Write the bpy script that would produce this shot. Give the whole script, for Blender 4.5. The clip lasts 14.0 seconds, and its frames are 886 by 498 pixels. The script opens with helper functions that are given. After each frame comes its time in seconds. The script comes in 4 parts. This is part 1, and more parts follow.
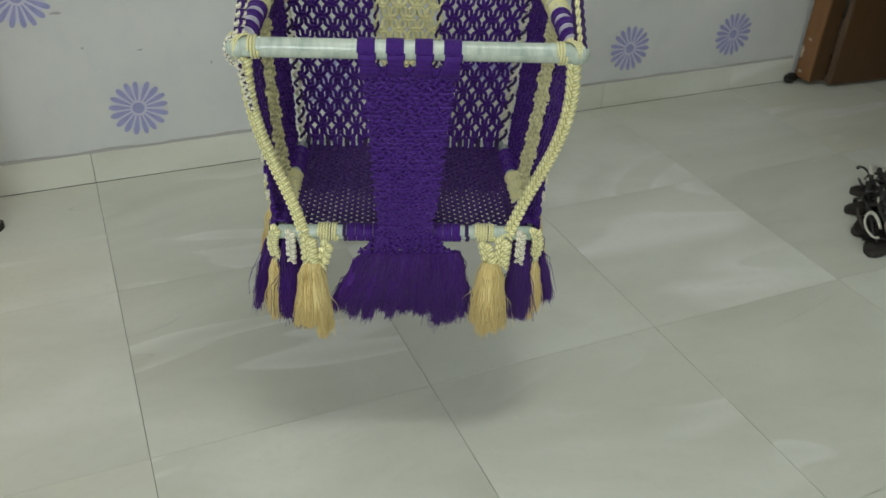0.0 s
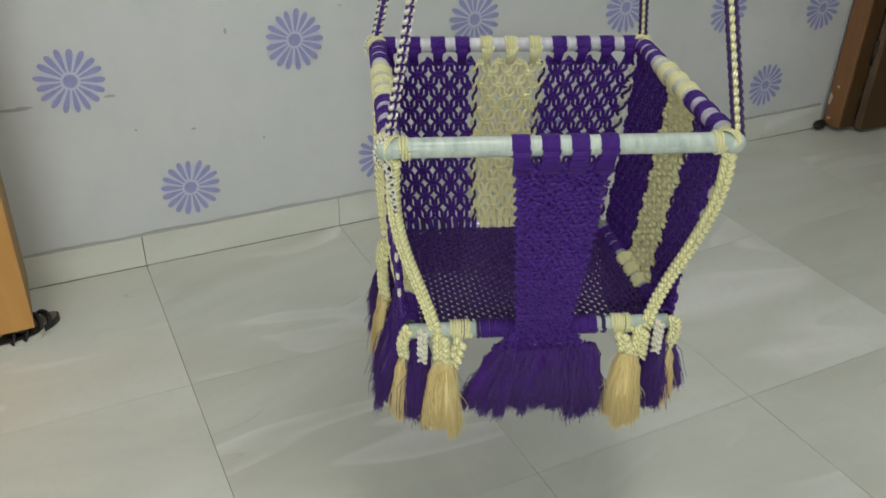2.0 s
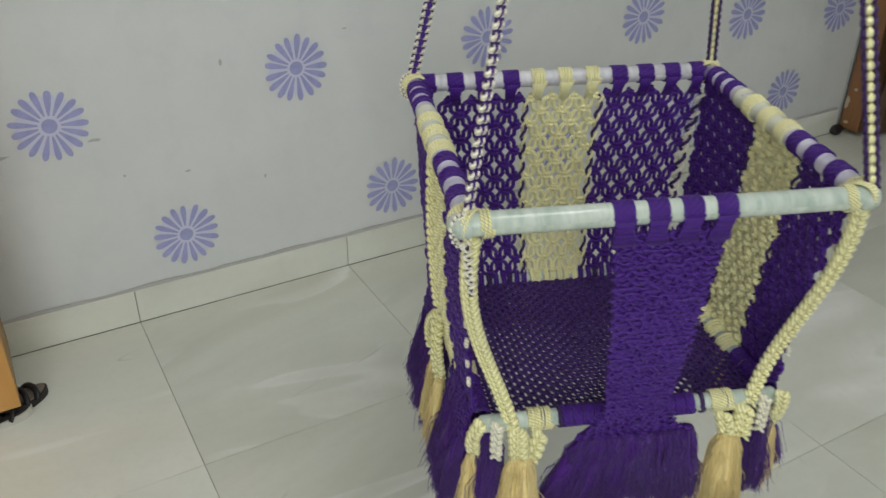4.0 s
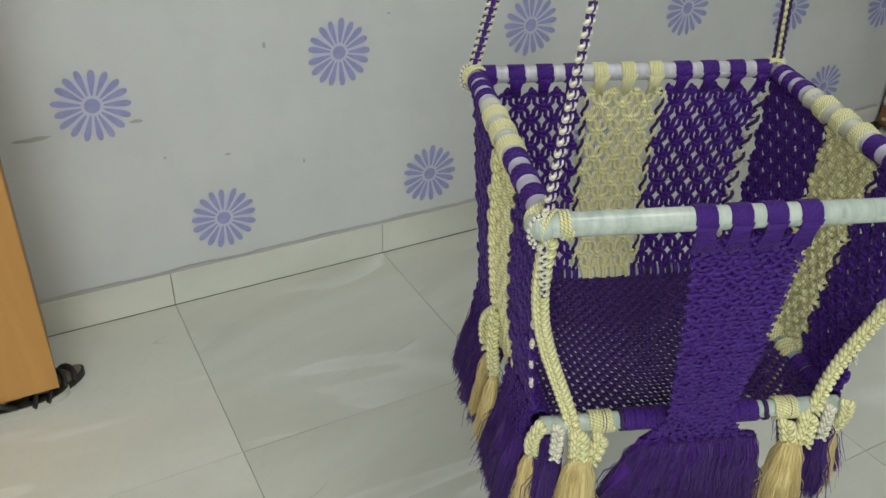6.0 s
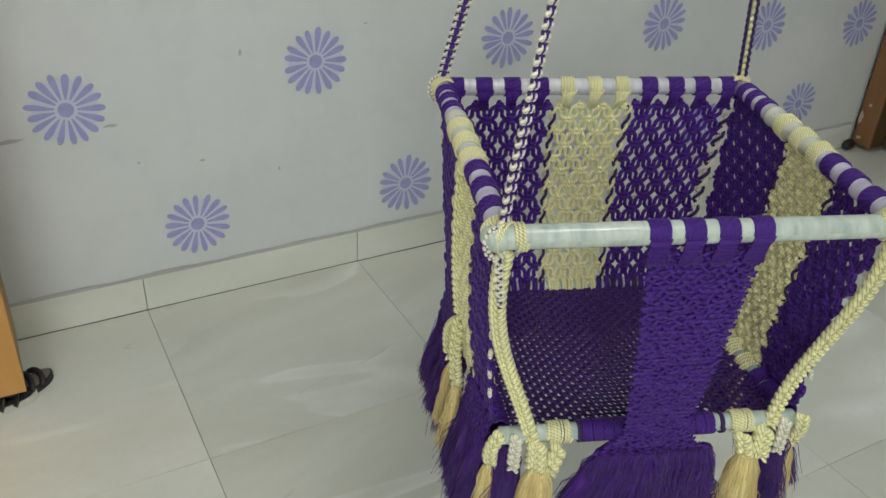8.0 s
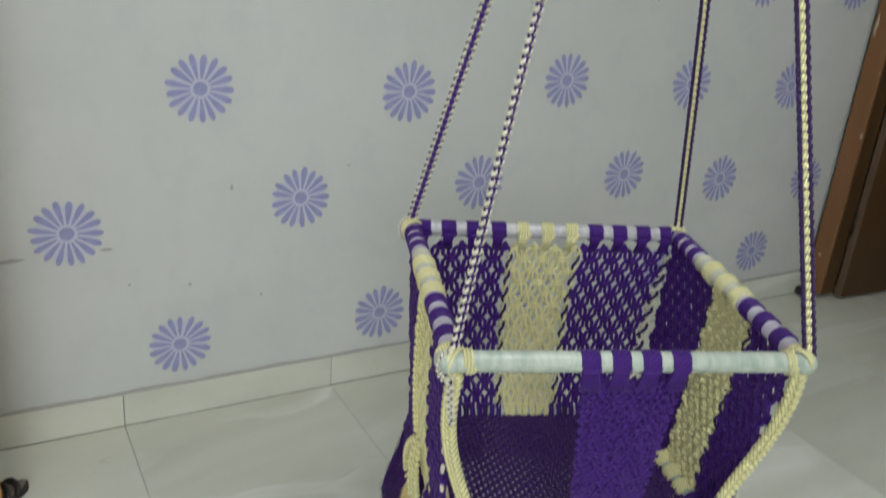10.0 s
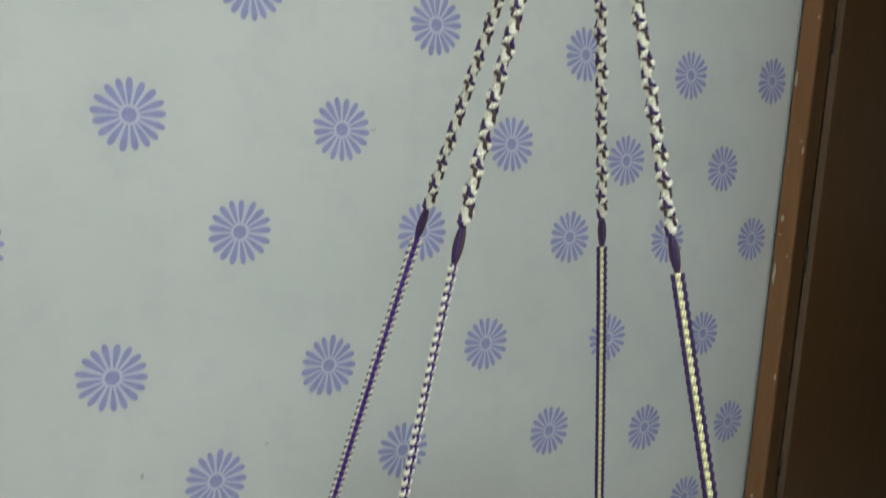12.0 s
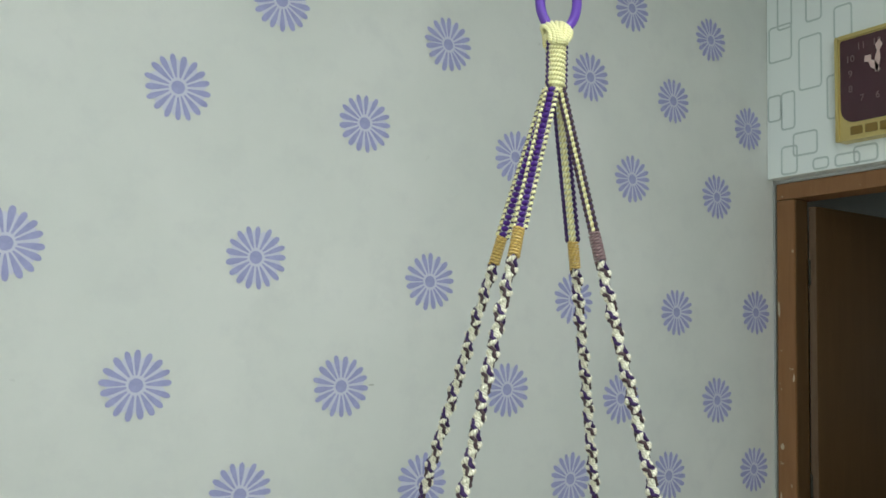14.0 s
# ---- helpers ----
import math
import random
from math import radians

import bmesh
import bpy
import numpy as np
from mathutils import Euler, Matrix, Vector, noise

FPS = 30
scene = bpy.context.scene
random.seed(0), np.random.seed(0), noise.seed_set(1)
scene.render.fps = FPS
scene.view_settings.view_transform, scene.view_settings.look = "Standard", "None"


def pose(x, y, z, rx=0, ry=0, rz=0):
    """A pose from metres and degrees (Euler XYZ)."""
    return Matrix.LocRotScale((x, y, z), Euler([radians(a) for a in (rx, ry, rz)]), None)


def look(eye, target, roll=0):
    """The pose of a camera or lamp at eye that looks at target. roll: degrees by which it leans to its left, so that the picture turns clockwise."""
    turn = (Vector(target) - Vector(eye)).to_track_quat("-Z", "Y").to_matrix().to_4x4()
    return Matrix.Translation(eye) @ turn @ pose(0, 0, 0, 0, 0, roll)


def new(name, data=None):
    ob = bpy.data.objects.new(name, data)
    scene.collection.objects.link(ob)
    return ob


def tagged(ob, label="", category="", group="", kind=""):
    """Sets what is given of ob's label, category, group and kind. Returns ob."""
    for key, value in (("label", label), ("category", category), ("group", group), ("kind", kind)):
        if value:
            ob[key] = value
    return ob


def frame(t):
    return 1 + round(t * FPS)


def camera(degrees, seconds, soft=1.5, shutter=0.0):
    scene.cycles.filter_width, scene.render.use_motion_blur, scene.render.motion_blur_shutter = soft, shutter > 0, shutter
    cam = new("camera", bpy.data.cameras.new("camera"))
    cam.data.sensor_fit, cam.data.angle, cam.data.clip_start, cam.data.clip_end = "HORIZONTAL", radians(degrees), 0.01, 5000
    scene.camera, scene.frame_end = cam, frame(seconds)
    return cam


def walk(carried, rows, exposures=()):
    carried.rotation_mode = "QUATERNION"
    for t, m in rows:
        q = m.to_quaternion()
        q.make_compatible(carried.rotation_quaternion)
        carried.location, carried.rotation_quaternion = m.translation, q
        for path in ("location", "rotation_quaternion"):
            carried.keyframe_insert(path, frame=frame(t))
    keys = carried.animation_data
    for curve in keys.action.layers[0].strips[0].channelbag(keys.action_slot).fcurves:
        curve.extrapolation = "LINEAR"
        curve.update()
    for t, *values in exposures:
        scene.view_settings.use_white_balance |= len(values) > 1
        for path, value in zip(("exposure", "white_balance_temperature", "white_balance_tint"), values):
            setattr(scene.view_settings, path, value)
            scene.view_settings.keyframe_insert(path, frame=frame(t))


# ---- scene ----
cam = camera(54.6, 14.0, shutter=0.5)
PATH = [
    (0, (0.005, -2.24, 1.146), (0.713, -0.717, 0.061), 2.8),
    (0.5, (-0.07, -2.211, 1.147), (0.707, -0.727, 0.054), 1.9),
    (1, (-0.146, -2.155, 1.157), (0.641, -0.643, 0.111), 2.0),
    (1.5, (-0.194, -2.108, 1.165), (0.592, -0.584, 0.136), 2.5),
    (2, (-0.183, -2.052, 1.181), (0.607, -0.515, 0.174), 1.6),
    (2.5, (-0.21, -1.981, 1.17), (0.588, -0.428, 0.195), 1.8),
    (3, (-0.213, -1.928, 1.164), (0.594, -0.376, 0.196), 1.5),
    (3.5, (-0.213, -1.878, 1.166), (0.633, -0.349, 0.194), 1.6),
    (4, (-0.201, -1.803, 1.174), (0.653, -0.302, 0.164), 0.4),
    (4.2, (-0.215, -1.767, 1.174), (0.634, -0.274, 0.149), 0.7),
    (6.3, (-0.249, -1.74, 1.179), (0.576, -0.25, 0.132), 1.7),
    (6.5, (-0.248, -1.736, 1.182), (0.578, -0.247, 0.133), 1.8),
    (7, (-0.235, -1.743, 1.185), (0.591, -0.253, 0.136), 1.9),
    (7.2, (-0.224, -1.741, 1.183), (0.61, -0.254, 0.136), 2.2),
    (9.3, (-0.249, -1.854, 1.204), (0.643, -0.336, 0.256), 3.8),
    (9.5, (-0.256, -1.865, 1.218), (0.649, -0.339, 0.295), 4.1),
    (10, (-0.264, -1.885, 1.244), (0.682, -0.291, 0.495), 5.3),
    (10.5, (-0.253, -1.886, 1.267), (0.722, -0.252, 0.649), 5.7),
    (11, (-0.23, -1.884, 1.306), (0.828, -0.26, 0.812), 5.8),
    (11.5, (-0.229, -1.876, 1.349), (0.86, -0.243, 0.967), 5.5),
    (12, (-0.223, -1.873, 1.38), (0.882, -0.225, 1.122), 4.0),
    (12.5, (-0.218, -1.871, 1.42), (0.905, -0.22, 1.319), 2.5),
    (13, (-0.232, -1.891, 1.453), (0.888, -0.235, 1.492), 2.8),
    (13.5, (-0.236, -1.914, 1.468), (0.873, -0.259, 1.647), 2.4),
    (14, (-0.256, -1.932, 1.494), (0.829, -0.267, 1.714), 2.1),
]
walk(cam, [(t, look(eye, target, roll)) for t, eye, target, roll in PATH],
     [(0, -0.50, 6400, 6), (1.5, -0.42, 6400, 9), (3, -0.34, 6400, 11), (7, -0.34, 6370, 9), (9.5, -0.32, 6370, 9), (11, -0.40, 6240, 7), (12, -0.34, 6250, 4), (14, -0.16, 6300, 1)])

# ---- world and large lights ----
world = bpy.data.worlds.new("world")
scene.world = world
world.use_nodes = True
wn = world.node_tree
sky = wn.nodes.new("ShaderNodeTexSky")
sky.sky_type = "NISHITA"
sky.sun_disc = False
sky.sun_elevation, sky.sun_rotation = radians(48), radians(205)
wn.links.new(sky.outputs[0], wn.nodes["Background"].inputs[0])
wn.nodes["Background"].inputs[1].default_value = 0.1

sun_data = bpy.data.lights.new("sun", "SUN")
sun_data.energy, sun_data.angle, sun_data.color = 2.0, radians(0.5), (1.0, 0.95, 0.88)
sun = new("sun", sun_data)
sun.matrix_world = look((3, 9, 12), (0, 0, 0))

WINDOW_X0, WINDOW_X1, WINDOW_Z0, WINDOW_Z1 = -2.5, -0.7, 1.3, 2.8


def window_lamp(name, centre, target, w, h, watts, colour):
    data = bpy.data.lights.new(name, "AREA")
    data.shape, data.size, data.size_y, data.energy, data.color = "RECTANGLE", w, h, watts, colour
    ob = new(name, data)
    ob.matrix_world = look(centre, target)
    return ob


window_lamp("window_daylight", (-1.6, -4.17, 2.05), (-1.0, -1.5, 0.9), 1.7, 1.4, 51, (0.95, 1.0, 0.98))
window_lamp("ceiling_tube_light", (0.50, -1.85, 2.86), (0.50, -1.85, 0), 1.1, 0.30, 20, (1.0, 0.99, 0.95))
# unseen fill lamp added in the next room, which has no window
window_lamp("next_room_fill", (4.4, -1.2, 1.5), (2.5, -1.2, 1.3), 0.7, 0.9, 0.4, (0.95, 1.0, 1.0))


# ---- materials ----
def material(name, colour, rough=0.5, metal=0.0, spec=0.5, sheen=0.0):
    m = bpy.data.materials.new(name)
    m.use_nodes = True
    b = m.node_tree.nodes["Principled BSDF"]
    b.inputs["Base Color"].default_value = (*colour, 1)
    b.inputs["Roughness"].default_value = rough
    b.inputs["Metallic"].default_value = metal
    b.inputs["Specular IOR Level"].default_value = spec
    if sheen:
        b.inputs["Sheen Weight"].default_value = sheen
        b.inputs["Sheen Roughness"].default_value = 0.4
    return m, m.node_tree, b


def node(tree, kind, **values):
    n = tree.nodes.new(kind)
    for key, value in values.items():
        if key in n.inputs:
            n.inputs[key].default_value = value
    return n


def ramp(tree, fac, stops):
    n = tree.nodes.new("ShaderNodeValToRGB")
    els = n.color_ramp.elements
    while len(els) < len(stops):
        els.new(0.5)
    for e, (p, c) in zip(els, stops):
        e.position = p
        e.color = (*c, 1) if len(c) == 3 else c
    tree.links.new(fac, n.inputs[0])
    return n.outputs[0]


def mix(tree, a, b, fac, mode="MIX"):
    n = tree.nodes.new("ShaderNodeMix")
    n.data_type, n.blend_type = "RGBA", mode
    for value, i in ((fac, 0), (a, 6), (b, 7)):
        if isinstance(value, bpy.types.NodeSocket):
            tree.links.new(value, n.inputs[i])
        elif i == 0:
            n.inputs[0].default_value = value
        else:
            n.inputs[i].default_value = (*value, 1)
    return n.outputs[2]


def noise_tex(tree, scale, detail=4.0, rough=0.55, coords="Object", distortion=0.0):
    tc = tree.nodes.new("ShaderNodeTexCoord")
    n = node(tree, "ShaderNodeTexNoise", Scale=scale, Detail=detail, Roughness=rough, Distortion=distortion)
    tree.links.new(tc.outputs[coords], n.inputs["Vector"])
    return n.outputs["Fac"]


def bump(tree, bsdf, height, strength, distance):
    n = node(tree, "ShaderNodeBump", Strength=strength, Distance=distance)
    tree.links.new(height, n.inputs["Height"])
    tree.links.new(n.outputs[0], bsdf.inputs["Normal"])
    return n


def cord_material(name, dark, light, rough, twist, sheen=0.3, strength=0.6):
    """Twisted cord: the UV runs along the cord in metres and once round it."""
    m, t, b = material(name, light, rough, spec=0.4, sheen=sheen)
    uv = t.nodes.new("ShaderNodeUVMap")
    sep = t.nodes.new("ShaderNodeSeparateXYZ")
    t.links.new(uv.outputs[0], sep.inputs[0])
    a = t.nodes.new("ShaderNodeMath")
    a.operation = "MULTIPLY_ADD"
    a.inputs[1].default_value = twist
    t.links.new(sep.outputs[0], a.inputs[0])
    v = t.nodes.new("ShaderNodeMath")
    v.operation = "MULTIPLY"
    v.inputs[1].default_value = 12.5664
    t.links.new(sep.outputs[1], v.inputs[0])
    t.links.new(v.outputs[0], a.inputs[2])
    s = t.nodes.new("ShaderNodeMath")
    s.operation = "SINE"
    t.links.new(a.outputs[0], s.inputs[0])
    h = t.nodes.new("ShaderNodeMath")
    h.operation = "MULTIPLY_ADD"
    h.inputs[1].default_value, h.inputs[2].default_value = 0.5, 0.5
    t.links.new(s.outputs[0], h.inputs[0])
    fine = noise_tex(t, 900, 2)
    broad = noise_tex(t, 9, 3)
    # dark goes into the grooves between strands: their shade is painted in
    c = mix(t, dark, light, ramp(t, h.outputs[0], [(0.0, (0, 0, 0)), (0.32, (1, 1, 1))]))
    c = mix(t, c, (0.5, 0.5, 0.5), ramp(t, fine, [(0.35, (0, 0, 0)), (1.0, (0.22, 0.22, 0.22))]), "OVERLAY")
    c = mix(t, c, tuple(0.8 * x for x in light), ramp(t, broad, [(0.45, (0, 0, 0)), (0.75, (0.4, 0.4, 0.4))]))
    t.links.new(c, b.inputs["Base Color"])
    bump(t, b, h.outputs[0], strength, 0.0012)
    return m


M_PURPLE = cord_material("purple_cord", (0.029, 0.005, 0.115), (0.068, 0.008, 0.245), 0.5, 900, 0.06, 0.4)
# seat: the purple cord copied darker, the basket's shade put into its colour
M_SHADEDSEAT = cord_material("shaded_seat_cord", (0.022, 0.007, 0.070), (0.050, 0.011, 0.150), 0.5, 900, 0.05, 0.35)
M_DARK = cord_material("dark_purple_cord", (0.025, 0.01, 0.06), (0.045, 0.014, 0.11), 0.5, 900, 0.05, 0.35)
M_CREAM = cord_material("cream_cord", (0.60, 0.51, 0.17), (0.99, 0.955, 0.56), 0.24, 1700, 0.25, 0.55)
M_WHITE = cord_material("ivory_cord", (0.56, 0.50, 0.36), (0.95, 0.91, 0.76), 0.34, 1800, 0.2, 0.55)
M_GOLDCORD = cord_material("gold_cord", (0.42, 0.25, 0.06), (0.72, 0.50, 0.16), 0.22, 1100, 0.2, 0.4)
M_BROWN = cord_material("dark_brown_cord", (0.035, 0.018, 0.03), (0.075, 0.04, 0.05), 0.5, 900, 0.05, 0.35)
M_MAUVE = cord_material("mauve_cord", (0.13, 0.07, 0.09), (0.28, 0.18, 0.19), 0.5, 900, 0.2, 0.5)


def fringe_material(name, root, tip, rough):
    m, t, b = material(name, root, rough, spec=0.35, sheen=0.12)
    n = noise_tex(t, 160, 3)
    info = t.nodes.new("ShaderNodeNewGeometry")
    c = mix(t, root, tip, info.outputs["Random Per Island"])
    c = mix(t, c, tuple(0.6 * x for x in root), ramp(t, n, [(0.45, (0, 0, 0)), (0.75, (0.2, 0.2, 0.2))]))
    t.links.new(c, b.inputs["Base Color"])
    return m


M_FRINGE = fringe_material("purple_fringe", (0.042, 0.007, 0.145), (0.105, 0.015, 0.30), 0.6)
M_GOLD = fringe_material("gold_fringe", (0.80, 0.58, 0.20), (1.0, 0.87, 0.46), 0.28)


def pipe_material(name, low_c, high_c):
    """Glossy tape wound round a tube: bands across it, with wrinkles."""
    m, t, b = material(name, high_c, 0.2, spec=0.6)
    uv = t.nodes.new("ShaderNodeUVMap")
    mp = t.nodes.new("ShaderNodeMapping")
    mp.inputs["Scale"].default_value = (70, 1.6, 1)
    mp.inputs["Rotation"].default_value = (0, 0, 0.03)
    t.links.new(uv.outputs[0], mp.inputs[0])
    n = node(t, "ShaderNodeTexNoise", Scale=1.0, Detail=5.0, Roughness=0.65, Distortion=0.4)
    t.links.new(mp.outputs[0], n.inputs["Vector"])
    f = ramp(t, n.outputs["Fac"], [(0.3, (0, 0, 0)), (0.62, (1, 1, 1))])
    c = mix(t, low_c, high_c, f)
    c = mix(t, c, tuple(0.8 * x for x in low_c), ramp(t, noise_tex(t, 30, 5), [(0.55, (0, 0, 0)), (0.8, (0.5, 0.5, 0.5))]))
    t.links.new(c, b.inputs["Base Color"])
    t.links.new(ramp(t, n.outputs["Fac"], [(0.3, (0.26, 0.26, 0.26)), (0.7, (0.12, 0.12, 0.12))]), b.inputs["Roughness"])
    bump(t, b, n.outputs["Fac"], 0.35, 0.0012)
    return m


M_PIPE = pipe_material("wrapped_pipe", (0.40, 0.49, 0.43), (0.64, 0.70, 0.62))
M_BACKPIPE = pipe_material("pale_wrapped_pipe", (0.50, 0.49, 0.53), (0.72, 0.70, 0.73))
M_TAPE = pipe_material("cream_taped_pipe", (0.62, 0.62, 0.46), (0.80, 0.80, 0.66))
# side tubes: white tape tinted lilac, the purple cords' reflection painted in
M_SIDEPIPE = pipe_material("lilac_reflection_pipe", (0.52, 0.48, 0.62), (0.72, 0.69, 0.80))


def wall_material():
    m, t, b = material("distemper_wall", (0.7, 0.7, 0.69), 0.75, spec=0.25)
    broad = noise_tex(t, 1.6, 5, 0.6)
    mid = noise_tex(t, 9, 5, 0.65)
    fine = noise_tex(t, 120, 3)
    spots = noise_tex(t, 26, 2, 0.4, distortion=0.6)
    c = mix(t, (0.66, 0.675, 0.66), (0.75, 0.75, 0.74), ramp(t, broad, [(0.3, (0, 0, 0)), (0.7, (1, 1, 1))]))
    c = mix(t, c, (0.60, 0.60, 0.62), ramp(t, mid, [(0.5, (0, 0, 0)), (0.85, (0.55, 0.55, 0.55))]))
    c = mix(t, c, (0.42, 0.42, 0.40), ramp(t, spots, [(0.80, (0, 0, 0)), (0.84, (0.35, 0.35, 0.35))]))
    t.links.new(c, b.inputs["Base Color"])
    bump(t, b, fine, 0.12, 0.002)
    return m


M_WALL = wall_material()


def flower_material():
    m, t, b = material("stencil_paint", (0.33, 0.33, 0.66), 0.7, spec=0.25)
    c = mix(t, (0.32, 0.325, 0.58), (0.42, 0.42, 0.69), ramp(t, noise_tex(t, 40, 5, 0.7), [(0.3, (0, 0, 0)), (0.7, (1, 1, 1))]))
    c = mix(t, c, (0.62, 0.62, 0.74), ramp(t, noise_tex(t, 190, 2, 0.6), [(0.66, (0, 0, 0)), (0.74, (0.5, 0.5, 0.5))]))
    t.links.new(c, b.inputs["Base Color"])
    return m


M_FLOWER = flower_material()
M_HALO = material("stencil_wash", (0.66, 0.66, 0.79), 0.75, spec=0.25)[0]
M_SMUDGE = material("grey_smudge", (0.47, 0.47, 0.45), 0.85, spec=0.2)[0]


def marble_material():
    m, t, b = material("marble_tile", (0.6, 0.6, 0.54), 0.3, spec=0.38)
    info = t.nodes.new("ShaderNodeObjectInfo")
    tc = t.nodes.new("ShaderNodeTexCoord")
    off = t.nodes.new("ShaderNodeVectorMath")
    off.operation = "MULTIPLY_ADD"
    t.links.new(info.outputs["Random"], off.inputs[0])
    off.inputs[1].default_value = (37, 19, 11)
    t.links.new(tc.outputs["Object"], off.inputs[2])

    def tex(scale, detail, dist, stretch):
        mp = t.nodes.new("ShaderNodeMapping")
        mp.inputs["Rotation"].default_value = (0, 0, 0.55)
        mp.inputs["Scale"].default_value = (stretch, 1, 1)
        t.links.new(off.outputs[0], mp.inputs[0])
        n = node(t, "ShaderNodeTexNoise", Scale=scale, Detail=detail, Roughness=0.6, Distortion=dist)
        t.links.new(mp.outputs[0], n.inputs["Vector"])
        return n.outputs["Fac"]

    clouds, veins, fine = tex(2.0, 6, 0.6, 0.5), tex(1.5, 3, 0.9, 0.3), tex(60, 3, 0, 1)
    patch, grey = tex(1.1, 4, 0.3, 0.6), tex(2.6, 2, 0.7, 0.3)
    here, there = tex(1.9, 2, 0.2, 0.8), tex(3.3, 2, 0.1, 0.9)

    def gated(line, gate):
        n = t.nodes.new("ShaderNodeMath")
        n.operation = "MULTIPLY"
        t.links.new(line, n.inputs[0])
        t.links.new(gate, n.inputs[1])
        return n.outputs[0]

    c = mix(t, (0.63, 0.635, 0.545), (0.84, 0.85, 0.77), ramp(t, clouds, [(0.30, (0, 0, 0)), (0.68, (1, 1, 1))]))
    c = mix(t, c, (0.84, 0.80, 0.67), ramp(t, patch, [(0.50, (0, 0, 0)), (0.72, (0.5, 0.5, 0.5))]))
    line = ramp(t, veins, [(0.455, (0, 0, 0)), (0.498, (0.75, 0.75, 0.75)), (0.504, (0.1, 0.1, 0.1)), (0.53, (0, 0, 0))])
    c = mix(t, c, (0.93, 0.93, 0.88), gated(line, ramp(t, here, [(0.45, (0, 0, 0)), (0.60, (1, 1, 1))])))
    hair = ramp(t, grey, [(0.500, (0, 0, 0)), (0.504, (0.42, 0.42, 0.42)), (0.508, (0, 0, 0))])
    c = mix(t, c, (0.40, 0.40, 0.35), gated(hair, ramp(t, there, [(0.58, (0, 0, 0)), (0.66, (1, 1, 1))])))
    c = mix(t, c, (0.60, 0.59, 0.52), ramp(t, fine, [(0.5, (0, 0, 0)), (0.9, (0.22, 0.22, 0.22))]))
    t.links.new(c, b.inputs["Base Color"])
    t.links.new(ramp(t, clouds, [(0.2, (0.32, 0.32, 0.32)), (0.8, (0.45, 0.45, 0.45))]), b.inputs["Roughness"])
    return m


M_MARBLE = marble_material()
M_MORTAR = material("grey_mortar", (0.47, 0.46, 0.43), 0.9)[0]
M_GROUT = material("dark_grout", (0.23, 0.225, 0.19), 0.9)[0]


def wood_material(name, a, b_, rough, scale, chips=None, axis=(8, 8, 0.7)):
    m, t, b = material(name, a, rough, spec=0.4)
    tc = t.nodes.new("ShaderNodeTexCoord")
    mp = t.nodes.new("ShaderNodeMapping")
    mp.inputs["Scale"].default_value = axis
    t.links.new(tc.outputs["Object"], mp.inputs[0])
    n = node(t, "ShaderNodeTexNoise", Scale=scale, Detail=6.0, Roughness=0.6, Distortion=0.8)
    t.links.new(mp.outputs[0], n.inputs["Vector"])
    c = mix(t, a, b_, ramp(t, n.outputs["Fac"], [(0.3, (0, 0, 0)), (0.7, (1, 1, 1))]))
    if chips:
        k = noise_tex(t, 26, 3, 0.6)
        c = mix(t, c, chips, ramp(t, k, [(0.69, (0, 0, 0)), (0.71, (0.9, 0.9, 0.9))]))
    t.links.new(c, b.inputs["Base Color"])
    bump(t, b, n.outputs["Fac"], 0.1, 0.002)
    return m


M_FRAME = wood_material("brown_painted_frame", (0.23, 0.108, 0.044), (0.28, 0.136, 0.058), 0.45, 5, (0.5, 0.38, 0.25))
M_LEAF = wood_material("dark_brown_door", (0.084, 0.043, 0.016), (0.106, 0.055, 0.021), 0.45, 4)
M_LEAFEDGE = wood_material("worn_door_edge", (0.14, 0.085, 0.055), (0.20, 0.13, 0.085), 0.6, 9)
M_CHIP = material("bare_plaster", (0.56, 0.46, 0.34), 0.9)[0]
M_CUPBOARD = wood_material("orange_veneer", (0.56, 0.28, 0.075), (0.64, 0.34, 0.10), 0.55, 3)
M_EDGE = wood_material("worn_board_edge", (0.34, 0.2, 0.08), (0.5, 0.32, 0.14), 0.7, 12)
M_BEAM = material("pale_blue_wallpaper", (0.90, 0.945, 0.95), 0.5)[0]
M_PATTERN = material("grey_print", (0.57, 0.64, 0.64), 0.55)[0]
M_CEIL = material("ceiling_paint", (0.78, 0.78, 0.76), 0.85)[0]
M_BRASS = material("gold_plastic", (0.62, 0.50, 0.20), 0.35, 0.35)[0]
M_DIAL = material("maroon_dial", (0.075, 0.03, 0.04), 0.18)[0]
M_NUM = material("faded_numerals", (0.21, 0.125, 0.135), 0.6)[0]
M_HAND = material("pale_pink_hands", (0.66, 0.48, 0.46), 0.5)[0]
M_AMBER = material("amber_window", (0.24, 0.15, 0.03), 0.3)[0]
M_SOLE = material("dark_sole", (0.035, 0.03, 0.027), 0.7)[0]
M_STRAP = material("black_strap", (0.02, 0.018, 0.018), 0.45)[0]
M_TAN = material("taupe_insole", (0.23, 0.19, 0.155), 0.7)[0]
M_PALE = material("white_edging", (0.62, 0.6, 0.52), 0.5)[0]
M_BOX = material("pale_blue_carton", (0.62, 0.75, 0.80), 0.45)[0]
M_BOXBAND = material("grey_blue_band", (0.30, 0.38, 0.42), 0.5)[0]
M_RING = material("violet_ring", (0.13, 0.05, 0.42), 0.35)[0]
M_WINFRAME = material("white_window_frame", (0.75, 0.75, 0.73), 0.4)[0]
M_RUST = material("hinge_metal", (0.06, 0.055, 0.045), 0.6, 0.6)[0]

glass_m, glass_t, glass_b = material("window_glass", (1, 1, 1), 0.02)
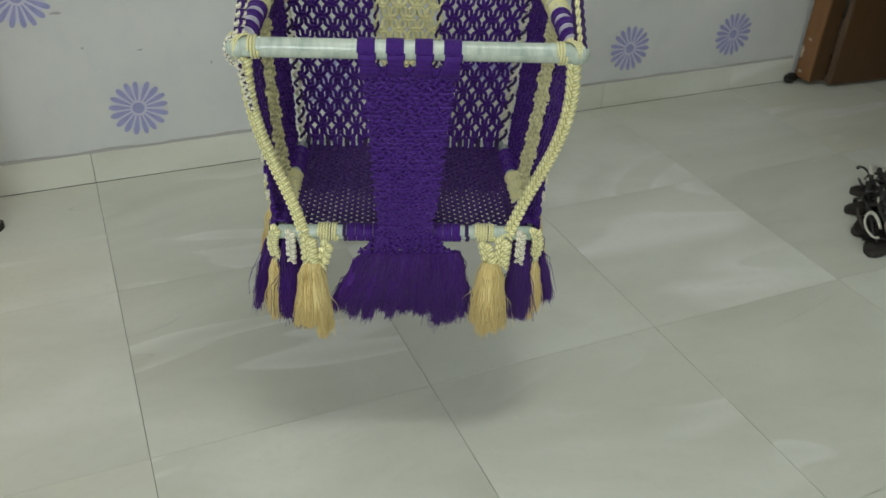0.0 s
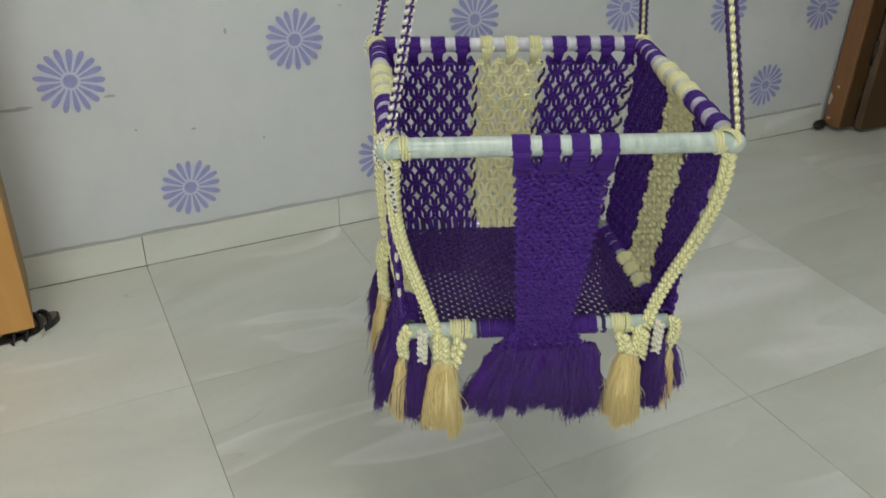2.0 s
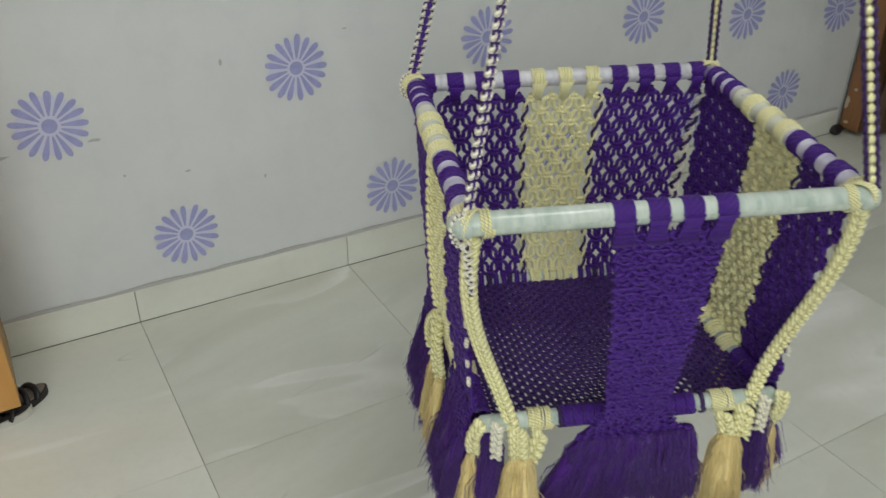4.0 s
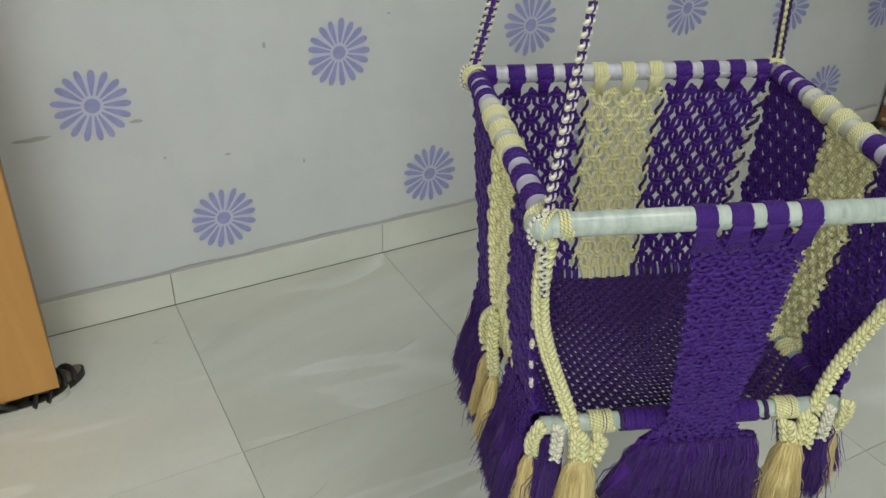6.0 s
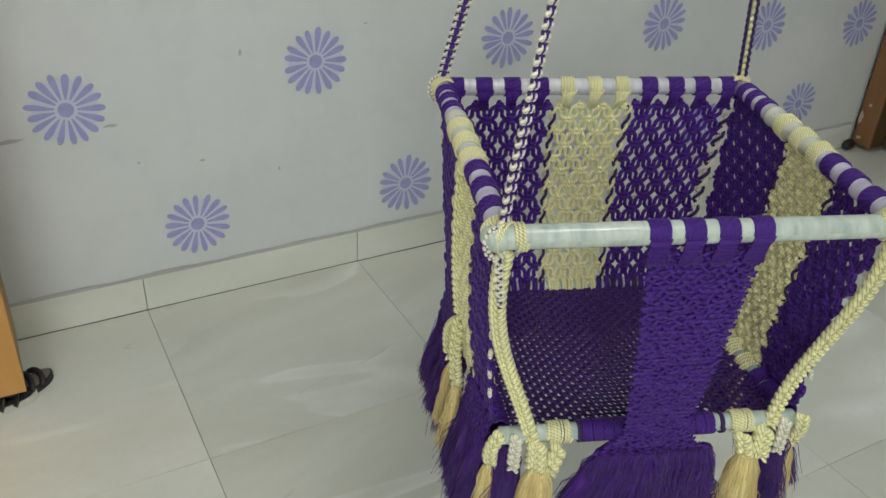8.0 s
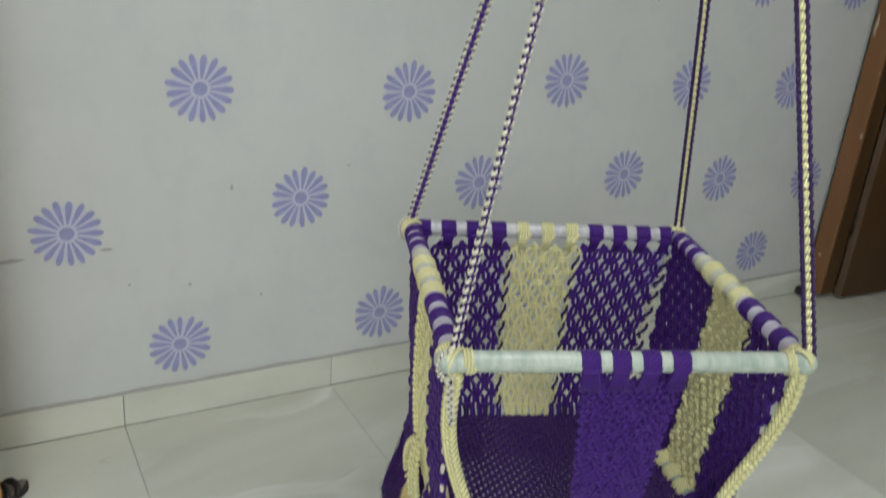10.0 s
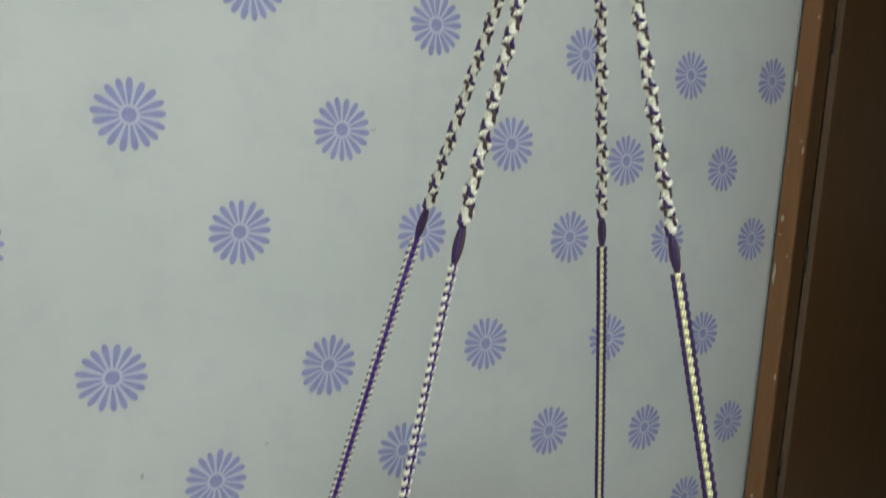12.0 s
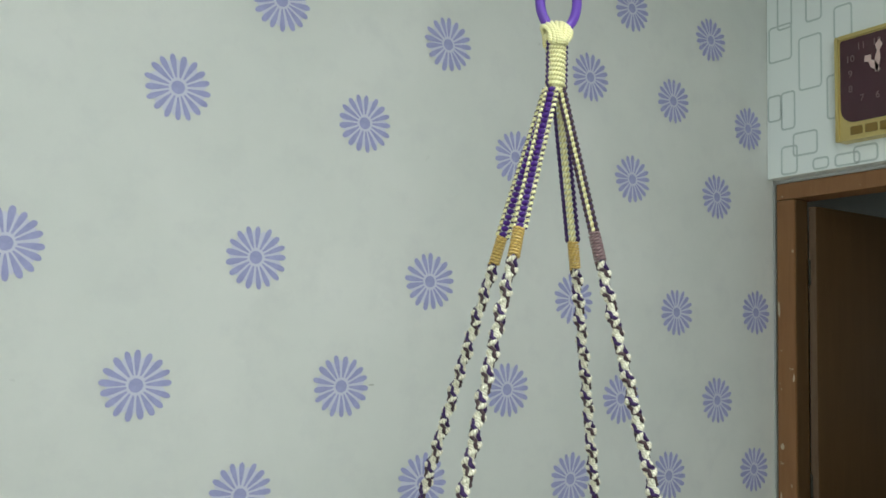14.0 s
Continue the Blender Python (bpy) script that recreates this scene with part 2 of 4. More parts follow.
glass_b.inputs["Transmission Weight"].default_value = 1.0
glass_b.inputs["IOR"].default_value = 1.45


# ---- mesh building ----
class Shape:
    """Collects vertices, faces and UVs for one mesh."""

    def __init__(self):
        self.v, self.f, self.uv = [], [], []

    def face(self, ids, uvs=None):
        self.f.append(tuple(ids))
        self.uv.append(uvs or [(0, 0)] * len(ids))

    def tube(self, pts, r, sides=6, start=0.0, caps=True, flat=1.0, up=None):
        """A tube along pts; r a number or one for each point. UV: metres along, once round."""
        pts = [Vector(p) for p in pts]
        n = len(pts)
        rs = [r] * n if not hasattr(r, "__len__") else r
        base, length = len(self.v), start
        side = None
        lens = []
        for i, p in enumerate(pts):
            way = (pts[min(i + 1, n - 1)] - pts[max(i - 1, 0)]).normalized()
            if side is None:
                ref = Vector(up) if up else (Vector((0, 0, 1)) if abs(way.z) < 0.9 else Vector((0, 1, 0)))
                side = way.cross(ref).normalized()
            else:
                side = (side - way * side.dot(way)).normalized()
            top = way.cross(side)
            if i:
                length += (p - pts[i - 1]).length
            lens.append(length)
            for k in range(sides):
                a = 2 * math.pi * k / sides
                self.v.append(p + side * (math.cos(a) * rs[i]) + top * (math.sin(a) * rs[i] * flat))
        for i in range(n - 1):
            for k in range(sides):
                k2 = (k + 1) % sides
                a, b = base + i * sides, base + (i + 1) * sides
                v0, v1 = k / sides, (k + 1) / sides
                self.face((a + k, a + k2, b + k2, b + k), [(lens[i], v0), (lens[i], v1), (lens[i + 1], v1), (lens[i + 1], v0)])
        if caps:
            self.face([base + k for k in range(sides)][::-1])
            self.face([base + (n - 1) * sides + k for k in range(sides)])

    def blob(self, c, ax, ay, az, seg=8, rings=5):
        """An ellipsoid at c with half-axes as vectors; ax is the cord's length."""
        c, base = Vector(c), len(self.v)
        lx = ax.length
        for i in range(rings + 1):
            th = math.pi * i / rings
            for k in range(seg):
                a = 2 * math.pi * k / seg
                self.v.append(c - ax * math.cos(th) + (ay * math.cos(a) + az * math.sin(a)) * max(math.sin(th), 0.25))
        for i in range(rings):
            for k in range(seg):
                k2 = (k + 1) % seg
                a, b = base + i * seg, base + (i + 1) * seg
                u0, u1 = lx * 2 * i / rings, lx * 2 * (i + 1) / rings
                self.face((a + k, a + k2, b + k2, b + k), [(u0, k / seg), (u0, (k + 1) / seg), (u1, (k + 1) / seg), (u1, k / seg)])
        self.face([base + k for k in range(seg)][::-1])
        self.face([base + rings * seg + k for k in range(seg)])

    def box(self, lo, hi, bevel=0.0):
        x0, y0, z0 = lo
        x1, y1, z1 = hi
        if bevel <= 0:
            b = len(self.v)
            self.v += [Vector((x, y, z)) for z in (z0, z1) for y in (y0, y1) for x in (x0, x1)]
            for q in ((0, 2, 3, 1), (4, 5, 7, 6), (0, 1, 5, 4), (2, 6, 7, 3), (0, 4, 6, 2), (1, 3, 7, 5)):
                self.face([b + i for i in q])
            return
        bm = bmesh.new()
        bmesh.ops.create_cube(bm, size=1.0)
        for v in bm.verts:
            v.co = Vector(((x0 + x1) / 2 + v.co.x * (x1 - x0), (y0 + y1) / 2 + v.co.y * (y1 - y0), (z0 + z1) / 2 + v.co.z * (z1 - z0)))
        bmesh.ops.bevel(bm, geom=list(bm.edges), offset=bevel, segments=2, affect="EDGES", profile=0.6)
        b = len(self.v)
        bm.verts.index_update()
        self.v += [v.co.copy() for v in bm.verts]
        for f in bm.faces:
            self.face([b + v.index for v in f.verts])
        bm.free()

    def slab(self, outline, axis, a, b):
        """A flat outline of 2D points (counter-clockwise), extruded from a to b along an axis."""
        def put(p, d):
            return Vector({"x": (d, p[0], p[1]), "y": (p[0], d, p[1]), "z": (p[0], p[1], d)}[axis])
        n, base = len(outline), len(self.v)
        self.v += [put(p, a) for p in outline] + [put(p, b) for p in outline]
        self.face(list(range(base, base + n))[::-1])
        self.face(list(range(base + n, base + 2 * n)))
        for i in range(n):
            j = (i + 1) % n
            self.face((base + i, base + j, base + n + j, base + n + i))

    def mesh(self, name, mat, smooth=True):
        me = bpy.data.meshes.new(name)
        me.from_pydata([tuple(v) for v in self.v], [], self.f)
        lay = me.uv_layers.new(name="UVMap")
        flat = [c for face in self.uv for uv in face for c in uv]
        lay.data.foreach_set("uv", flat)
        me.materials.append(mat)
        if smooth:
            me.polygons.foreach_set("use_smooth", [True] * len(me.polygons))
        bm = bmesh.new()
        bm.from_mesh(me)
        bmesh.ops.recalc_face_normals(bm, faces=bm.faces)
        bm.to_mesh(me)
        bm.free()
        me.update()
        return me


def part(name, shape, mat, parent=None, label="", smooth=True):
    ob = new(name, shape.mesh(name, mat, smooth))
    if parent is not None:
        ob.parent = parent
    if label:
        tagged(ob, label)
    return ob


def thing(name, at, label, category, group="", kind="", turn=0.0):
    ob = new(name)
    ob.matrix_world = pose(*at, 0, 0, turn)
    bpy.context.view_layer.update()
    return tagged(ob, label, category, group, kind)


def structure(name, shape, mat, label, category, smooth=False):
    return tagged(part(name, shape, mat, smooth=smooth), label, category, kind="structure")


def rounded(x0, x1, z0, z1, r, n=5):
    pts = []
    for cx, cz, a0 in ((x1 - r, z0 + r, -90), (x1 - r, z1 - r, 0), (x0 + r, z1 - r, 90), (x0 + r, z0 + r, 180)):
        for i in range(n + 1):
            a = radians(a0 + 90 * i / n)
            pts.append((cx + r * math.cos(a), cz + r * math.sin(a)))
    return pts


# ---- room shell ----
X_WEST, X_EAST, Y_SOUTH, Z_CEIL = -2.6, 2.45, -4.2, 2.95
DOOR_Y0, DOOR_Y1 = -0.014, -0.98

s = Shape()
s.box((X_WEST - 0.15, 0.0, 0), (2.43, 0.15, Z_CEIL))
wall_north = structure("wall_north", s, M_WALL, "pale grey painted wall with stencilled violet flowers", "wall")
s = Shape()
s.box((X_WEST - 0.15, Y_SOUTH, 0), (X_WEST, 0.0, Z_CEIL))
structure("wall_west", s, M_WALL, "plain pale grey painted wall", "wall")
s = Shape()
s.box((X_WEST - 0.15, Y_SOUTH - 0.15, 0), (WINDOW_X0, Y_SOUTH, Z_CEIL))
s.box((WINDOW_X1, Y_SOUTH - 0.15, 0), (2.57, Y_SOUTH, Z_CEIL))
s.box((WINDOW_X0, Y_SOUTH - 0.15, 0), (WINDOW_X1, Y_SOUTH, WINDOW_Z0))
s.box((WINDOW_X0, Y_SOUTH - 0.15, WINDOW_Z1), (WINDOW_X1, Y_SOUTH, Z_CEIL))
structure("wall_south", s, M_WALL, "plain pale wall with a wide window opening", "wall")
s = Shape()
s.box((2.45, DOOR_Y0 + 0.02, 0), (2.57, 0.15, Z_CEIL))
s.box((2.45, Y_SOUTH, 0), (2.57, DOOR_Y1 - 0.02, Z_CEIL))
s.box((2.45, DOOR_Y1 - 0.02, 2.12), (2.57, DOOR_Y0 + 0.02, Z_CEIL))
structure("wall_east", s, M_WALL, "painted wall with the doorway to the next room", "wall")
s = Shape()
s.box((X_WEST - 0.15, Y_SOUTH - 0.15, Z_CEIL), (4.9, 0.4, Z_CEIL + 0.12))
structure("ceiling", s, M_CEIL, "flat white painted ceiling", "ceiling")
s = Shape()
s.box((2.57, 0.15, 0), (4.9, 0.3, Z_CEIL))
s.box((4.75, -2.6, 0), (4.9, 0.15, Z_CEIL))
s.box((2.57, -2.75, 0), (4.9, -2.6, Z_CEIL))
structure("wall_next_room", s, M_WALL, "dim plain walls of the next room", "wall")
s = Shape()
s.box((2.395, Y_SOUTH, 2.13), (2.449, -0.002, Z_CEIL), 0.003)
beam = structure("wall_beam", s, M_BEAM, "pale blue papered lintel above the doorway", "lintel")

# printed rounded rectangles on the lintel: y from, y to, z from, z to
PRINTS = [
    (-0.132, -0.224, 2.427, 2.623), (-0.268, -0.337, 2.576, 2.695), (-0.060, -0.119, 2.298, 2.439), (-0.005, -0.063, 2.337, 2.436),
    (-0.107, -0.205, 2.195, 2.281), (-0.059, -0.127, 2.135, 2.240), (-0.183, -0.246, 2.136, 2.179), (-0.265, -0.357, 2.134, 2.179),
    (-0.010, -0.108, 2.556, 2.694), (-0.161, -0.226, 2.669, 2.830), (-0.239, -0.315, 2.302, 2.459), (-0.046, -0.109, 2.672, 2.849),
    (-0.332, -0.418, 2.136, 2.196),
]
for y0, y1, z0, z1 in PRINTS:
    out = rounded(y1, y0, z0, z1, 0.014)
    inn = rounded(y1 + 0.0065, y0 - 0.0065, z0 + 0.0065, z1 - 0.0065, 0.009)
    s = Shape()
    n = len(out)
    s.v = [Vector((2.3945, *p)) for p in out] + [Vector((2.3945, *p)) for p in inn]
    for i in range(n):
        j = (i + 1) % n
        s.face((i, j, n + j, n + i))
    part("printed_rectangle", s, M_PATTERN, beam, smooth=False)

# flowers stencilled on the wall: height and the places along the wall
FLOWER_ROWS = [
    (0.195, (-0.38, 0.139, 0.672, 1.19, 1.685)), (0.202, (2.108,)),
    (0.545, (0.438, 0.948)), (0.508, (-0.093,)), (0.530, (1.460,)), (0.485, (1.873,)), (0.450, (2.300,)),
    (0.818, (0.200, 1.197)), (0.799, (0.715, 1.666)), (0.783, (2.112,)),
    (1.134, (0.472, 0.963)), (1.105, (-0.085, 1.890, 2.313)), (1.116, (1.474,)),
    (1.381, (0.223, 0.716)), (1.374, (1.233,)), (1.362, (-0.29,)), (1.347, (1.675,)), (1.340, (2.122,)),
    (1.681, (0.476,)), (1.665, (-0.055,)), (1.658, (0.964,)), (1.640, (1.474,)), (1.625, (1.921,)), (1.645, (2.327,)),
    (2.052, (-0.24, 0.267, 0.747)), (2.038, (1.240, 1.712)), (2.031, (2.119,)),
    (2.318, (0.000, 0.503, 0.995)), (2.334, (1.525,)), (2.329, (1.898,)), (2.300, (2.286,)),
    (2.590, (0.250, 0.740, 1.230)), (2.601, (1.701,)), (2.582, (2.085,)),
]


def flower_mesh(seed, halo):
    rnd = random.Random(seed)
    s = Shape()
    ring = 20
    if halo:
        s.v = [Vector((0.066 * math.cos(2 * math.pi * k / 34) * (1.0 if k % 2 else 0.86), 0, 0.066 * math.sin(2 * math.pi * k / 34) * (1.0 if k % 2 else 0.86))) for k in range(34)]
        s.face(range(34))
        return s.mesh("halo", M_HALO, False)
    s.v = [Vector((0.0155 * math.cos(2 * math.pi * k / ring), 0, 0.0155 * math.sin(2 * math.pi * k / ring))) for k in range(ring)]
    s.face(range(ring))
    petals, turn = 17, rnd.uniform(0, 0.37)
    for p in range(petals):
        a = turn + 2 * math.pi * p / petals + rnd.uniform(-0.03, 0.03)
        r0, r1, w = 0.021 + rnd.uniform(-0.001, 0.002), 0.0765 + rnd.uniform(-0.003, 0.002), 0.0071 + rnd.uniform(-0.0007, 0.0007)
        prof = [(0, 0.25), (0.25, 0.55), (0.5, 0.82), (0.75, 1.0), (0.9, 0.85), (0.98, 0.45)]
        side = [(r0 + (r1 - r0) * q, w * k) for q, k in prof]
        pts = side + [(r1, 0.0)] + [(x, -y) for x, y in side[::-1]]
        base = len(s.v)
        s.v += [Vector((x * math.cos(a) - y * math.sin(a), 0, x * math.sin(a) + y * math.cos(a))) for x, y in pts]
        s.face(range(base, base + len(pts)))
    return s.mesh("flower", M_FLOWER, False)


flower_kinds, halo_mesh = [flower_mesh(k, False) for k in range(4)], flower_mesh(0, True)
count = 0
for z, xs in FLOWER_ROWS:
    for x in xs:
        wash = new("flower_wash", halo_mesh)
        wash.location = (x, -0.0012, z)
        wash.parent = wall_north
        fl = new("painted_flower", flower_kinds[count % 4])
        fl.location = (x, -0.0024, z)
        fl.parent = wall_north
        count += 1

# smudges on the wall
for x, z, w, h, seed in ((-0.215, 0.458, 0.042, 0.006, 1), (-0.015, 0.462, 0.014, 0.005, 2), (0.268, 0.585, 0.004, 0.010, 3), (0.165, 0.352, 0.008, 0.003, 4), (0.80, 1.385, 0.010, 0.003, 7), (0.03, 0.37, 0.004, 0.004, 8), (0.34, 0.30, 0.003, 0.006, 9), (0.56, 0.62, 0.006, 0.002, 10), (1.05, 1.02, 0.004, 0.003, 11)):
    rnd = random.Random(seed)
    s = Shape()
    s.v = [Vector((x + w * math.cos(a) * rnd.uniform(0.7, 1.1), -0.0032, z + h * math.sin(a) * rnd.uniform(0.5, 1.1))) for a in [2 * math.pi * k / 14 for k in range(14)]]
    s.face(range(14))
    part("wall_smudge", s, M_SMUDGE, wall_north, smooth=False)

# ---- window behind the camera ----
window_1 = thing("window_1", (-1.6, Y_SOUTH - 0.08, WINDOW_Z0), "white framed window that lets daylight in", "window", kind="structure")
s = Shape()
s.box((-0.9, -0.03, 0), (0.9, 0.03, 0.05))
s.box((-0.9, -0.03, 1.45), (0.9, 0.03, 1.5))
for x in (-0.9, -0.025, 0.85):
    s.box((x, -0.03, 0.05), (x + 0.05, 0.03, 1.45))
part("window_frame", s, M_WINFRAME, window_1, smooth=False)
for x0, x1 in ((-0.85, -0.025), (0.025, 0.85)):
    s = Shape()
    s.box((x0, -0.004, 0.05), (x1, 0.004, 1.45))
    pane = part("pane", s, glass_m, window_1, smooth=False)
    pane.visible_shadow = False

# ---- ceiling tube behind the camera ----
tube_light = thing("tube_light", (0.50, -1.85, 2.95), "white batten tube light fixed to the ceiling", "lamp")
s = Shape()
s.box((-0.6, -0.03, -0.035), (0.6, 0.03, -0.0005), 0.004)
part("batten", s, M_WINFRAME, tube_light, smooth=False)
s = Shape()
s.tube([(-0.58, 0, -0.052), (0.58, 0, -0.052)], 0.014, 12)
part("tube", s, M_WINFRAME, tube_light)

# ---- doorway ----
door_1 = thing("door_1", (2.43, DOOR_Y0, 0), "brown wooden door frame with a dark door standing open", "door", kind="structure")
s = Shape()
s.box((0.0, -0.072, 0.02), (0.074, 0.0, 2.053), 0.004)
part("jamb", s, M_FRAME, door_1, smooth=False)
s = Shape()
s.box((0.0, -0.95, 0.0), (0.10, -0.878, 2.053), 0.004)
part("jamb", s, M_FRAME, door_1, smooth=False)
s = Shape()
s.box((0.0, -0.95, 2.055), (0.10, 0.0, 2.114), 0.004)
part("head", s, M_FRAME, door_1, smooth=False)
s = Shape()
s.box((0.0, -0.03, 0.0), (0.8, 0.0, 2.02), 0.003)
leaf = part("door_leaf", s, M_LEAF, door_1, "dark brown flush door leaf standing open", smooth=False)
leaf.matrix_basis = pose(0.080, -0.077, 0.012, 0, 0, -4)
s = Shape()
s.box((-0.0035, -0.0285, 0.002), (-0.0005, -0.001, 2.018), 0.001)
part("leaf_edge", s, M_LEAFEDGE, leaf, "worn greyish-brown door edge", smooth=False)
# thin dark sheet on the jamb: darker paint, with the reveal's shade put in
s = Shape()
s.box((0.006, -0.0755, 0.02), (0.073, -0.0722, 2.050), 0.001)
part("rebate", s, M_LEAF, door_1, "inner face of the frame, darker brown with its shade painted in", smooth=False)
# knocks in the paint along the frame's outer edge
rc = random.Random(8)
for z, y, w, h in ((0.045, -0.022, 0.014, 0.008), (0.115, -0.008, 0.012, 0.026), (0.165, -0.030, 0.010, 0.006), (0.62, -0.066, 0.006, 0.016), (0.98, -0.012, 0.007, 0.050), (1.18, -0.020, 0.008, 0.014), (1.42, -0.066, 0.005, 0.018), (1.66, -0.008, 0.006, 0.035)):
    s = Shape()
    ring = [(y + w * math.cos(a) * rc.uniform(0.5, 1.0), z + h * math.sin(a) * rc.uniform(0.5, 1.0)) for a in [2 * math.pi * k / 11 for k in range(11)]]
    s.slab([(min(-0.001, q[0]), q[1]) for q in ring], "x", -0.0012, 0.0005)
    part("paint_chip", s, M_CHIP, door_1, smooth=False)
s = Shape()
for z0 in (0.25, 1.0, 1.75):
    s.tube([(0.0735, -0.081, z0), (0.0735, -0.081, z0 + 0.09)], 0.005, 8)
part("hinge", s, M_RUST, door_1, smooth=True)
s = Shape()
s.blob((-0.03, -0.005, 0.017), Vector((0.034, 0.012, 0)), Vector((-0.006, 0.02, 0)), Vector((0, 0, 0.018)), 10, 6)
stopper = part("door_rag", s, M_STRAP)
stopper.matrix_world = pose(2.435, -0.02, 0)
tagged(stopper, "small dark rag lying at the foot of the door frame", "rag")

# ---- clock on the lintel ----
clock = thing("wall_clock", (2.394, -0.444, 2.205), "gold plastic wall clock with a maroon dial", "clock", turn=-90)
# local: x along the lintel to the east-south, y away from the room, z up
s = Shape()
s.slab(rounded(-0.145, 0.145, 0.0, 0.36, 0.012), "y", -0.038, -0.001)
part("case", s, M_BRASS, clock, smooth=False)
s = Shape()
dial = []
for px, pz, r, a0 in ((0.128, 0.08, 0.05, -90), (0.128, 0.343, 0.01, 0), (-0.128, 0.343, 0.01, 90), (-0.128, 0.08, 0.05, 180)):
    for i in range(9):
        a = radians(a0 + 90 * i / 8)
        dial.append((px + (-r if px > 0 else r) + r * math.cos(a), pz + (r - 0.02 if pz < 0.2 else -r) + r * math.sin(a)))
s.slab(dial, "y", -0.041, -0.0385)
part("dial", s, M_DIAL, clock, smooth=False)
s = Shape()
s.slab(rounded(-0.145, -0.134, 0.0, 0.36, 0.005), "y", -0.046, -0.0382)
s.slab(rounded(0.134, 0.145, 0.0, 0.36, 0.005), "y", -0.046, -0.0382)
s.slab(rounded(-0.133, 0.133, 0.348, 0.36, 0.005), "y", -0.046, -0.0382)
s.slab(rounded(-0.133, 0.133, 0.0, 0.010, 0.004), "y", -0.046, -0.0382)
part("rim", s, M_BRASS, clock, smooth=False)
for k in range(4):
    s = Shape()
    x = -0.075 + 0.05 * k
    s.slab(rounded(x - 0.02, x + 0.02, 0.018, 0.046, 0.003), "y", -0.0415, -0.0385)
    part("small_window", s, M_AMBER, clock, smooth=False)
for hour in range(1, 13):
    a = radians(90 - 30 * hour)
    k = 1.0 / max(abs(math.cos(a)), abs(math.sin(a)), 0.75)
    curve = bpy.data.curves.new("numeral", "FONT")
    curve.body, curve.size, curve.align_x, curve.align_y, curve.extrude = str(hour), 0.032, "CENTER", "CENTER", 0.0006
    tmp = bpy.data.objects.new("numeral", curve)
    scene.collection.objects.link(tmp)
    me = bpy.data.meshes.new_from_object(tmp)
    bpy.data.objects.remove(tmp)
    me.materials.append(M_NUM)
    num = new("numeral", me)
    num.parent = clock
    num.matrix_basis = pose(0.092 * k * math.cos(a), -0.0418, 0.222 + 0.088 * k * math.sin(a), 90, 0, 0)
for ang, ln, w in ((84, 0.095, 0.012), (128, 0.062, 0.015)):
    s = Shape()
    a = radians(ang)
    d, e = Vector((math.cos(a), 0, math.sin(a))), Vector((-math.sin(a), 0, math.cos(a)))
    outline = [-0.012 * d - 0.3 * w * e, 0.3 * ln * d - 0.8 * w * e, 0.6 * ln * d - 0.35 * w * e, 0.8 * ln * d - w * e, ln * d,
               0.8 * ln * d + w * e, 0.6 * ln * d + 0.35 * w * e, 0.3 * ln * d + 0.8 * w * e, -0.012 * d + 0.3 * w * e]
    s.slab([(p.x, p.z + 0.222) for p in outline], "y", -0.0455, -0.0435)
    part("clock_hand", s, M_HAND, clock, smooth=False)

# ---- cupboard and footwear ----
cupboard = thing("cupboard", (-0.278, -0.257, 0), "orange-brown veneered cupboard standing against the wall", "cupboard")
s = Shape()
s.box((-0.9, 0.018, 0.045), (0.0, 0.245, 1.3), 0.002)
part("carcass", s, M_EDGE, cupboard, smooth=False)
s = Shape()
s.box((-0.448, 0.0, 0.043), (0.0, 0.0165, 1.3), 0.002)
part("door", s, M_CUPBOARD, cupboard, smooth=False)
s = Shape()
s.box((-0.9, 0.0, 0.043), (-0.452, 0.0165, 1.3), 0.002)
part("door", s, M_CUPBOARD, cupboard, smooth=False)
for x in (-0.85, -0.11):
    for y in (0.05, 0.2):
        s = Shape()
        s.box((x, y - 0.02, 0), (x + 0.04, y + 0.02, 0.0445), 0.003)
        part("foot", s, M_EDGE, cupboard, smooth=False)


def sandal(at, turn, strap_mat, sole_mat, insole_mat, label, size=0.2, tip=0.0):
    ob = thing("sandal", at, label, "sandal", "footwear on the floor", turn=turn)
    ob.matrix_world = ob.matrix_world @ pose(0, 0, 0, tip, 0, 0)
    outline = []
    for k in range(22):
        a = 2 * math.pi * k / 22
        c = math.cos(a)
        outline.append((size / 2 * c, (0.030 + 0.010 * c) * math.sin(a) * size / 0.2))
    s = Shape()
    s.slab(outline, "z", 0.0, 0.016)
    part("sole", s, sole_mat, ob, smooth=False)
    s = Shape()
    s.slab([(0.93 * x, 0.9 * y) for x, y in outline], "z", 0.0162, 0.019)
    part("insole", s, insole_mat, ob, smooth=False)
    for x0, hgt in ((0.035, 0.020), (0.0, 0.026)):
        s = Shape()
        pts = []
        for k in range(11):
            a = math.pi * k / 10
            pts.append((x0 * size / 0.2 + 0.012 * math.sin(a), 0.036 * size / 0.2 * math.cos(a), 0.014 + hgt * math.sin(a)))
        s.tube(pts, 0.0065, 6, flat=0.35)
        part("strap", s, strap_mat, ob)
    s = Shape()
    pts = []
    for k in range(13):
        a = radians(-100 + 200 * k / 12)
        pts.append((-0.045 * size / 0.2 - 0.05 * size / 0.2 * math.cos(a), 0.032 * size / 0.2 * math.sin(a), 0.03 + 0.02 * math.cos(a)))
    s.tube(pts, 0.005, 6)
    part("heel_strap", s, strap_mat, ob)
    return ob


